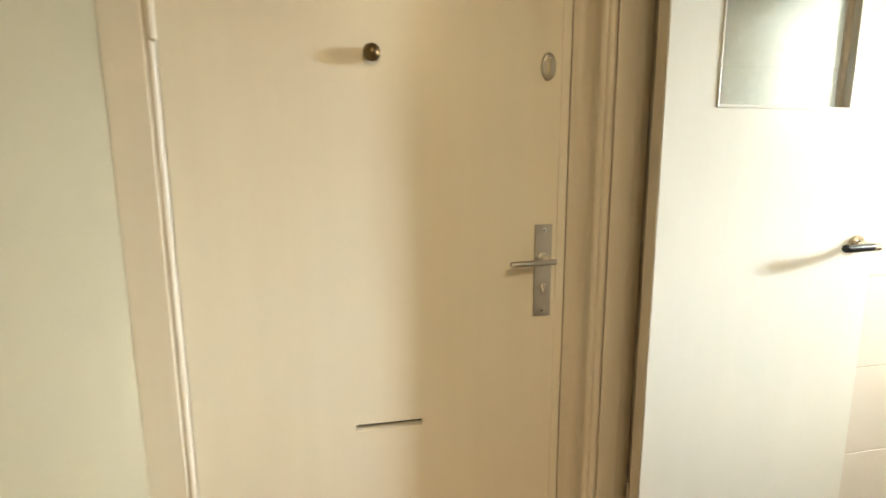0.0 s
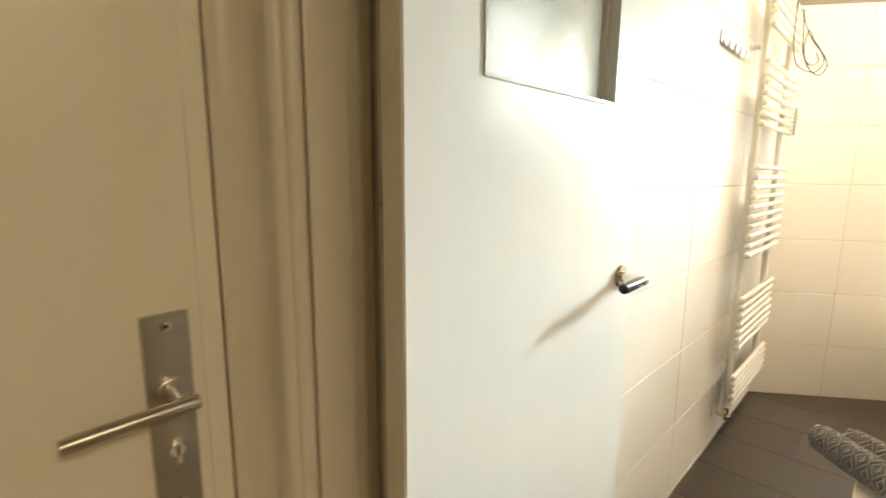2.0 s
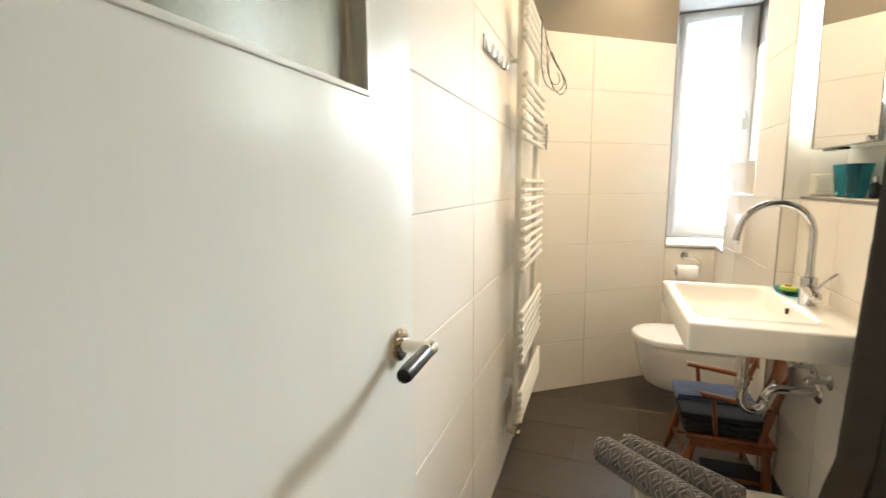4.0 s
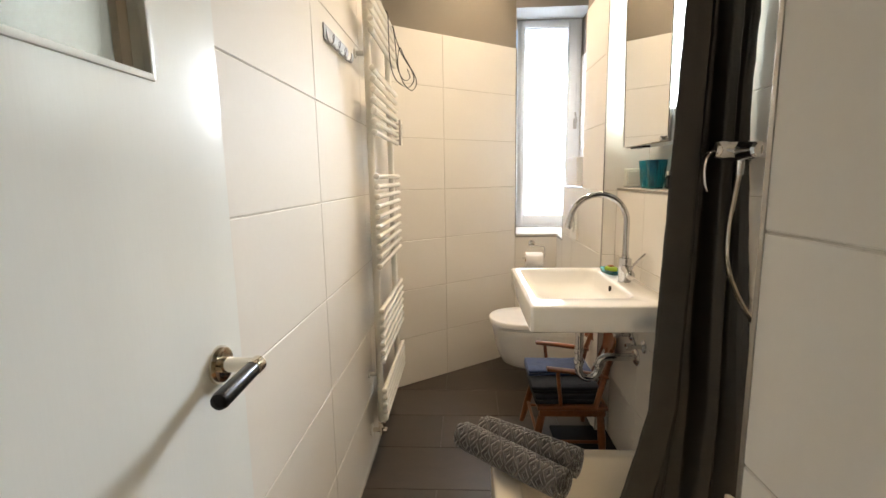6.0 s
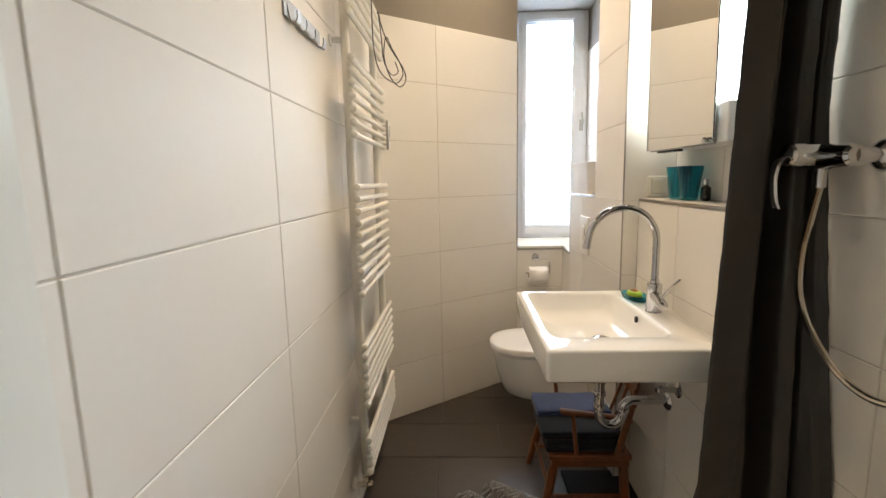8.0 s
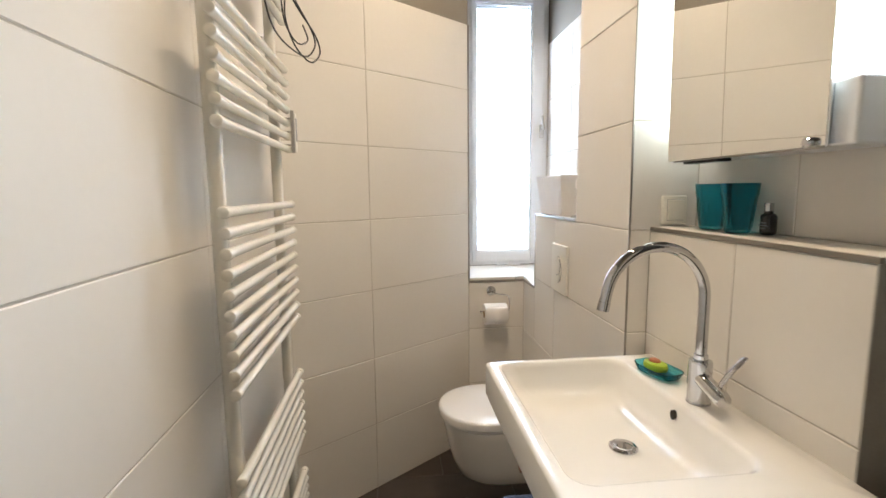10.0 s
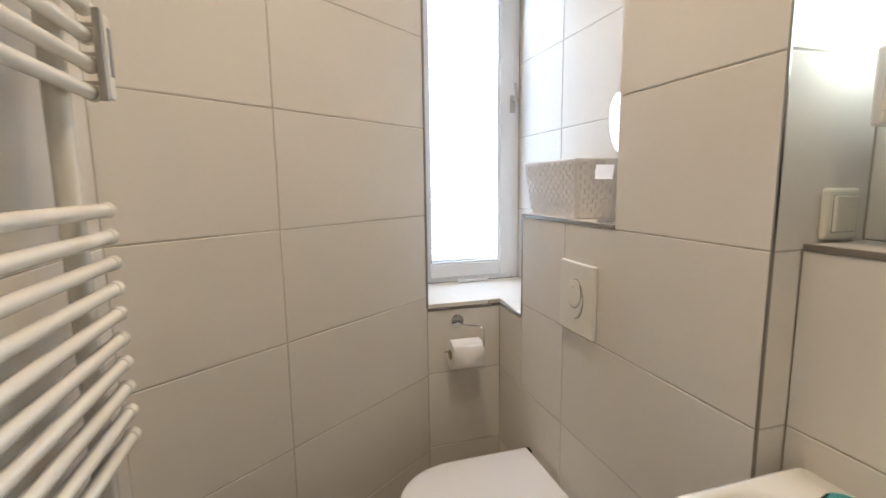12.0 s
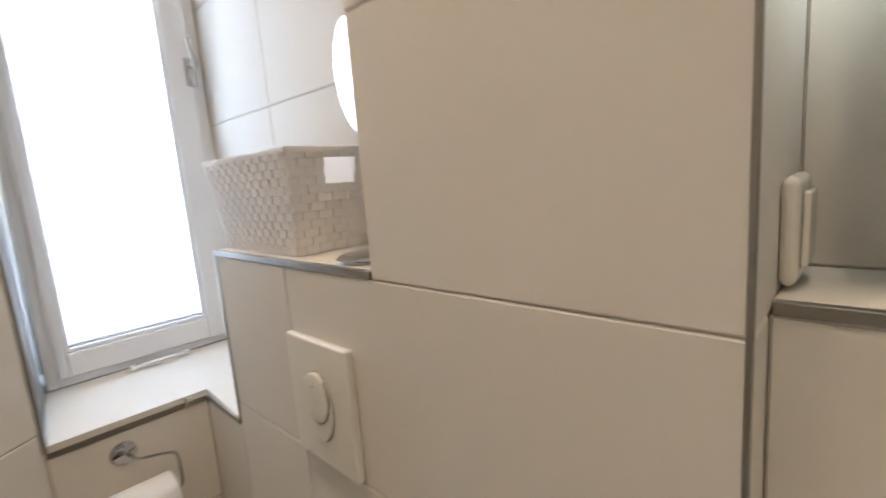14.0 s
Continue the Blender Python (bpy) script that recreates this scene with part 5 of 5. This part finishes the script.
def curtain():
    th = thing("shower_curtain", (2.25, 0.0, 0.17), "grey-brown polyester shower curtain bunched at the tub's end", "shower curtain")
    bm = bmesh.new()
    n, m = 130, 90
    # how far each fold stands out, across the cloth
    FOLDS = [(0.0, -0.026), (0.03, -0.030), (0.27, -0.030), (0.31, 0.062), (0.38, 0.070), (0.42, 0.010), (0.47, 0.012), (0.52, 0.070), (0.60, 0.062), (0.66, -0.004), (0.73, 0.000), (0.79, 0.040), (0.87, 0.025), (1.0, 0.010)]
    rows = []
    for j in range(m + 1):
        f = j / m                       # 0 at the top
        z = 2.28 - (2.28 - 0.115) * f
        left = 0.091 + 0.080 * f + 0.55 * max(0, f - 0.80) ** 1.1
        right = -0.1085
        row = []
        for i in range(n + 1):
            s = i / n
            y = left + (right - left) * s
            x = 2.222
            for k, (s0, s1) in enumerate(zip(FOLDS, FOLDS[1:])):
                if s0[0] <= s <= s1[0]:
                    q = (s - s0[0]) / (s1[0] - s0[0])
                    q = q * q * (3 - 2 * q)
                    out = (s0[1] + (s1[1] - s0[1]) * q) * (0.75 + 0.45 * f)
                    if out > 0:             # gathered inside the tub at the bottom
                        out *= 1 - 0.78 * max(0.0, f - 0.70) / 0.30
                    x = 2.222 + out
            drift = 0.006 * math.sin(s * 17 + f * 6.0) * s + 0.007 * math.sin(f * 7 + s * 5) * s
            crease = 0.0030 * math.sin(f * 2 * math.pi * 9 + s * 2.2) ** 10 + 0.0016 * noise.noise(Vector((f * 40, s * 9, 0)))
            row.append(bm.verts.new((x + drift - crease - 0.26 * max(0.0, f - 0.38) * max(0.0, s - 0.6) / 0.4, y + 0.012 * math.sin(s * 13 + f * 2.2) * min(1, s * 4) * (1 if s < 0.95 else 0.2), z)))
        rows.append(row)
    for a, b in zip(rows, rows[1:]):
        for i in range(n):
            bm.faces.new((a[i], a[i + 1], b[i + 1], b[i]))
    cloth = part("cloth", bm, M_CURTAIN, th, angle=180)
    cloth.modifiers.new("thickness", "SOLIDIFY").thickness = 0.0012
    for k in range(5):
        yy = 0.045 - 0.033 * k
        part("ring", sweep([(2.235 + 0.004 * math.sin(k), yy + 0.018 * math.cos(a), 2.292 + 0.018 * math.sin(a)) for a in [2 * math.pi * q / 16 for q in range(17)]], 0.002, 8), M_CHROME, th)
    return th


curtain()
rod_ = thing("curtain_rod", (2.24, BACK_Y, 2.30), "chrome shower curtain rod round the tub", "curtain rod")
part("cross_bar", sweep(smooth_path([(2.235, BACK_Y + 0.001, 2.302), (2.235, 0.35, 2.302), (2.235, 0.54, 2.302), (2.15, 0.61, 2.302), (1.9, 0.61, 2.302), (1.6, 0.61, 2.302)], 6), 0.009, 12), M_CHROME, rod_)
part("hanger", rod((1.62, 0.61, 2.302), (1.62, 0.61, CEIL), 0.006, 10), M_CHROME, rod_)
part("wall_flange", lathe((2.235, BACK_Y, 2.302), (0, 1, 0), [(0.025, 0), (0.025, 0.004), (0.012, 0.01)], 20), M_CHROME, rod_)


# ---- rolled towels on the tub's rim ----
def rolled_towel(a, b, radius, label, flap=False):
    a, b = Vector(a), Vector(b)
    th = thing("rolled_towel", tuple((a + b) / 2 - Vector((0, 0, radius))), label, "towel", "rolled towels on the tub rim")
    d = (b - a).normalized()
    u = Vector((0, 0, 1))
    w = d.cross(u).normalized()
    turns, n, m = 3.2, 150, 34
    bm = bmesh.new()
    uv = bm.loops.layers.uv.new("weave")
    grid = []
    for j in range(m + 1):
        f = j / m
        row = []
        for i in range(n + 1):
            s = i / n
            ang = 2 * math.pi * turns * s
            r = 0.010 + (radius - 0.010) * s
            end = 0.0025 * math.sin(9 * s + 2) if j in (0, m) else 0
            bulge = 1 + 0.03 * math.sin(f * math.pi) - 0.05 * (abs(2 * f - 1) ** 8)
            bulge += 0.05 * s * noise.noise(Vector((f * 3.1, math.cos(ang) * 1.3, math.sin(ang) * 1.3)) + a * 7)
            p = a + d * ((b - a).length * f + end) + (w * math.cos(ang) + u * math.sin(ang)) * r * bulge
            row.append(bm.verts.new(p))
        grid.append(row)
    for j in range(m):
        for i in range(n):
            f = bm.faces.new((grid[j][i], grid[j][i + 1], grid[j + 1][i + 1], grid[j + 1][i]))
            for lp, (jj, ii) in zip(f.loops, ((j, i), (j, i + 1), (j + 1, i + 1), (j + 1, i))):
                s = ii / n
                lp[uv].uv = (jj / m * (b - a).length / 0.8, (0.010 * s + (radius - 0.010) * s * s / 2) * 2 * math.pi * turns / 0.8)
    cloth = part("cloth", bm, M_TOWEL_G, th, angle=180)
    cloth.modifiers.new("thickness", "SOLIDIFY").thickness = 0.009
    return th


rolled_towel((2.325, 0.730, 0.380), (2.075, 0.430, 0.370), 0.044, "grey jacquard terry towel, rolled, lying over the tub rim")
rolled_towel((2.360, 0.655, 0.382), (2.180, 0.365, 0.372), 0.046, "grey jacquard terry towel, rolled, beside the other")


# ---- child's chair with folded towels ----
def wooden_chair():
    th = thing("child_armchair", (2.925, 0.24, 0.0), "small honey-coloured wooden child's armchair under the basin", "chair")
    sx0, sx1, sy0, sy1, sz = 2.752, 3.096, 0.095, 0.405, 0.238
    part("seat", box(sx0, sx1, sy0, sy1, sz, sz + 0.022, 0.006, 3), M_WOOD, th)
    part("side_rail", box(sx0 + 0.004, sx0 + 0.022, sy0 + 0.01, sy1 - 0.01, sz - 0.028, sz, 0.003), M_WOOD, th)
    part("side_rail", box(sx1 - 0.022, sx1 - 0.004, sy0 + 0.01, sy1 - 0.01, sz - 0.028, sz, 0.003), M_WOOD, th)
    feet = {}
    for x, s in ((sx0 + 0.025, -1), (sx1 - 0.025, 1)):
        for y, q in ((sy0 + 0.03, -1), (sy1 - 0.03, 1)):
            foot = (x + s * 0.032, y + q * (0.055 if q > 0 else 0.012), 0.0)
            feet[(s, q)] = (Vector((x, y, sz)), Vector(foot))
            part("leg", sweep([(x, y, sz + 0.004), tuple((Vector((x, y, sz)) * 0.45 + Vector(foot) * 0.55)), foot], [0.0165, 0.0185, 0.0125], 12), M_WOOD, th)
    for s in (-1, 1):
        p = feet[(s, -1)][0].lerp(feet[(s, -1)][1], 0.62)
        q = feet[(s, 1)][0].lerp(feet[(s, 1)][1], 0.62)
        part("stretcher", rod(tuple(p), tuple(q), 0.0075, 10), M_WOOD, th)
    p = feet[(-1, 1)][0].lerp(feet[(-1, 1)][1], 0.5)
    q = feet[(1, 1)][0].lerp(feet[(1, 1)][1], 0.5)
    part("stretcher", rod(tuple(p), tuple(q), 0.0075, 10), M_WOOD, th)
    for x in (2.763, 3.092):
        arm = [(x, 0.365, 0.432), (x, 0.25, 0.418), (x, 0.14, 0.402), (x, 0.100, 0.396)]
        rings = []
        for p in smooth_path(arm, 4):
            rings.append([(p.x + sx * 0.0155, p.y, p.z + sz_ * 0.0085) for sx, sz_ in ((-1, -0.6), (-0.7, -1), (0.7, -1), (1, -0.6), (1, 0.6), (0.7, 1), (-0.7, 1), (-1, 0.6))])
        part("armrest", loft(rings), M_WOOD, th, angle=60)
        part("arm_post", rod((x, 0.300, sz + 0.015), (x, 0.318, 0.418), 0.0085, 10), M_WOOD, th)
        part("back_post", sweep([(x, 0.150, sz + 0.010), (x, 0.112, 0.40), (x * 0.97 + 2.925 * 0.03, 0.088, 0.485)], [0.0125, 0.0125, 0.010], 12), M_WOOD, th)
    # curved top board, its ends reaching forward
    rings = []
    for k in range(17):
        f = k / 16
        x = 2.735 + (3.118 - 2.735) * f
        arc = 1 - (2 * f - 1) ** 2
        y = 0.105 - 0.055 * arc
        rings.append([(x, y - 0.008, 0.456 - 0.012 * arc), (x, y + 0.009, 0.458 - 0.012 * arc), (x, y + 0.001, 0.528 + 0.014 * arc), (x, y - 0.005, 0.534 + 0.014 * arc), (x, y - 0.015, 0.528 + 0.014 * arc)])
    part("back_board", loft(rings), M_WOOD, th, angle=45)
    for x in (2.865, 2.925, 2.985):
        part("spindle", rod((x, 0.130, sz + 0.015), (x, 0.054, 0.470), 0.0065, 10), M_WOOD, th)
    return th


wooden_chair()


def folded_towel(x0, x1, y0, y1, z0, z1, material, label, seed):
    th = thing("folded_towel", ((x0 + x1) / 2, (y0 + y1) / 2, z0), label, "towel", "towels on the chair")
    layers = 2
    bm = bmesh.new()
    rnd = random.Random(seed)
    h = (z1 - z0) / layers
    for k in range(layers):
        j = [rnd.uniform(-0.006, 0.006) for _ in range(3)]
        b = box(x0 + j[0], x1 + j[1], y0, y1 + j[2], z0 + h * k + 0.0004, z0 + h * (k + 1), h * 0.42, 3)
        me = bpy.data.meshes.new("tmp")
        b.to_mesh(me)
        b.free()
        bm.from_mesh(me)
        bpy.data.meshes.remove(me)
    bmesh.ops.subdivide_edges(bm, edges=[e for e in bm.edges if e.calc_length() > 0.05], cuts=6, use_grid_fill=True)
    for v in bm.verts:
        v.co += Vector((0.004, 0.004, 0.003)) * noise.noise(v.co * 14 + Vector((seed, 0, 0)))
    part("cloth", bm, material, th, angle=80)


folded_towel(2.775, 3.072, 0.120, 0.412, 0.2605, 0.299, M_TOWEL_N, "folded navy terry towel on the chair", 1)
folded_towel(2.783, 3.066, 0.125, 0.424, 0.2995, 0.338, M_TOWEL_N, "folded navy terry towel in the stack", 2)
folded_towel(2.900, 3.064, 0.130, 0.430, 0.3385, 0.362, M_TOWEL_B, "folded blue terry towel on top of the stack", 3)

# flat black slab on the floor under the basin
slab_ = thing("floor_mat", (2.70, 0.20, 0.0), "flat black slab on the floor under the basin", "bath mat")
part("slab_body", box(2.42, 3.03, 0.026, 0.30, 0.0005, 0.016, 0.006, 3), M_ROUGH_BLACK, slab_)

# ---- ceiling lamps ----
for sx, sy in SPOTS:
    sp = thing("ceiling_spot", (sx, sy, CEIL), "small recessed ceiling spotlight", "ceiling light", "spotlights in the bathroom ceiling")
    part("ring", lathe((sx, sy, CEIL - 0.0005), (0, 0, -1), [(0.045, 0), (0.045, 0.004), (0.036, 0.008), (0.034, 0.004)], 28), M_CHROME, sp)
    part("lens", lathe((sx, sy, CEIL - 0.004), (0, 0, -1), [(0.030, 0), (0.030, 0.002)], 24), M_SPOT, sp, "glowing lens")
# unseen lamp body, made up to go with the hall fill light
hl = thing("hall_ceiling_lamp", (0.42, -1.35, 2.60), "unseen round opal lamp added to go with the hall fill light", "ceiling light")
part("shade", lathe((0.42, -1.35, 2.60), (0, 0, -1), [(0.16, 0), (0.17, 0.01), (0.16, 0.04), (0.10, 0.055), (0.0, 0.058)], 36), M_PVC, hl)

# ---- all the tiles ----
lay(wall_left, (0, LEFT_Y, 0), X, Z, [(PART_X1, BEND[0] + 0.002, 0.0, TOP)], [0.997, 1.597, 2.2, 2.803, 3.406], ROWS_Z, M_TILE)
sd = Vector((BEND[0] - CORNER[0], BEND[1] - CORNER[1], 0))
L = sd.length
lay(wall_slanted, (BEND[0], BEND[1], 0), -sd, Z, [(0.0, L, 0.0, TOP)], [L - 0.586], ROWS_Z, M_TILE)
lay(wall_end, (END_X, 0, 0), (0, -1, 0), Z, [(-CORNER[1], -PRE_Y, 0.0, 0.848)], [], [0.315, 0.608], M_TILE)
lay(wall_box, (0, PRE_Y, 0), (-1, 0, 0), Z, [(-END_X, -PRE_X0, 0.0, 0.60), (-END_X, -PRE_X2, 0.60, 0.848), (-PRE_X2, -PRE_X0, 0.60, 1.1985), (-PRE_X1, -PRE_X0, 1.1985, TOP)], [-3.585], ROWS_Z, M_TILE)
lay(wall_box, (PRE_X0, 0, 0), (0, -1, 0), Z, [(-PRE_Y, -BASIN_Y, 0.0, 1.1985), (-PRE_Y, -BACK_Y, 1.1985, TOP)], [], ROWS_Z, M_TILE)
lay(wall_box, (0, 0, 1.2085), X, Y, [(PRE_X1, PRE_X2, BACK_Y, PRE_Y - 0.008)], [], [], M_TILE)
lay(wall_basin, (0, BASIN_Y, 0), (-1, 0, 0), Z, [(-PRE_X0, -2.362, 0.0, 1.1985)], [-2.656], ROWS_Z, M_TILE)
lay(wall_basin, (0, 0, 1.2085), X, Y, [(2.362, PRE_X0, BACK_Y, BASIN_Y - 0.008)], [2.67], [], M_TILE)
lay(wall_back, (0, BACK_Y, 0), (-1, 0, 0), Z, [(-2.362, -ENTRY_X, 0.0, TOP), (-PRE_X0, -2.362, 1.2085, TOP), (-PRE_X1, -PRE_X0 - 0.01, TOP - 0.02, TOP), (-4.345, -PRE_X1, 0.86, TOP)], [-3.95, -2.66, -2.05, -1.45], ROWS_Z, M_TILE)
lay(wall_entry, (0, ENTRY_Y, 0), (-1, 0, 0), Z, [(-ENTRY_X, -PART_X1, 0.0, TOP)], [-0.82], ROWS_Z, M_TILE)
lay(wall_entry, (ENTRY_X, 0, 0), (0, 1, 0), Z, [(BACK_Y, ENTRY_Y, 0.312, TOP)], [], ROWS_Z, M_TILE)
FLOOR_X = [0.745 + 0.3 * k for k in range(0, 13)]


def floor_cols(x):
    k = round((x - 0.745) / 0.3)
    return [0.245, 0.845] if k % 2 else [-0.055, 0.545, 1.145]


lay(floor, (0, 0, 0), Y, (-1, 0, 0), [(-0.115, 1.16, -4.04, -0.76)], lambda r: floor_cols(-r - 0.3 if r > -4.03 else 3.745), [-x for x in FLOOR_X][::-1], M_FLOOR, name="floor_tile")
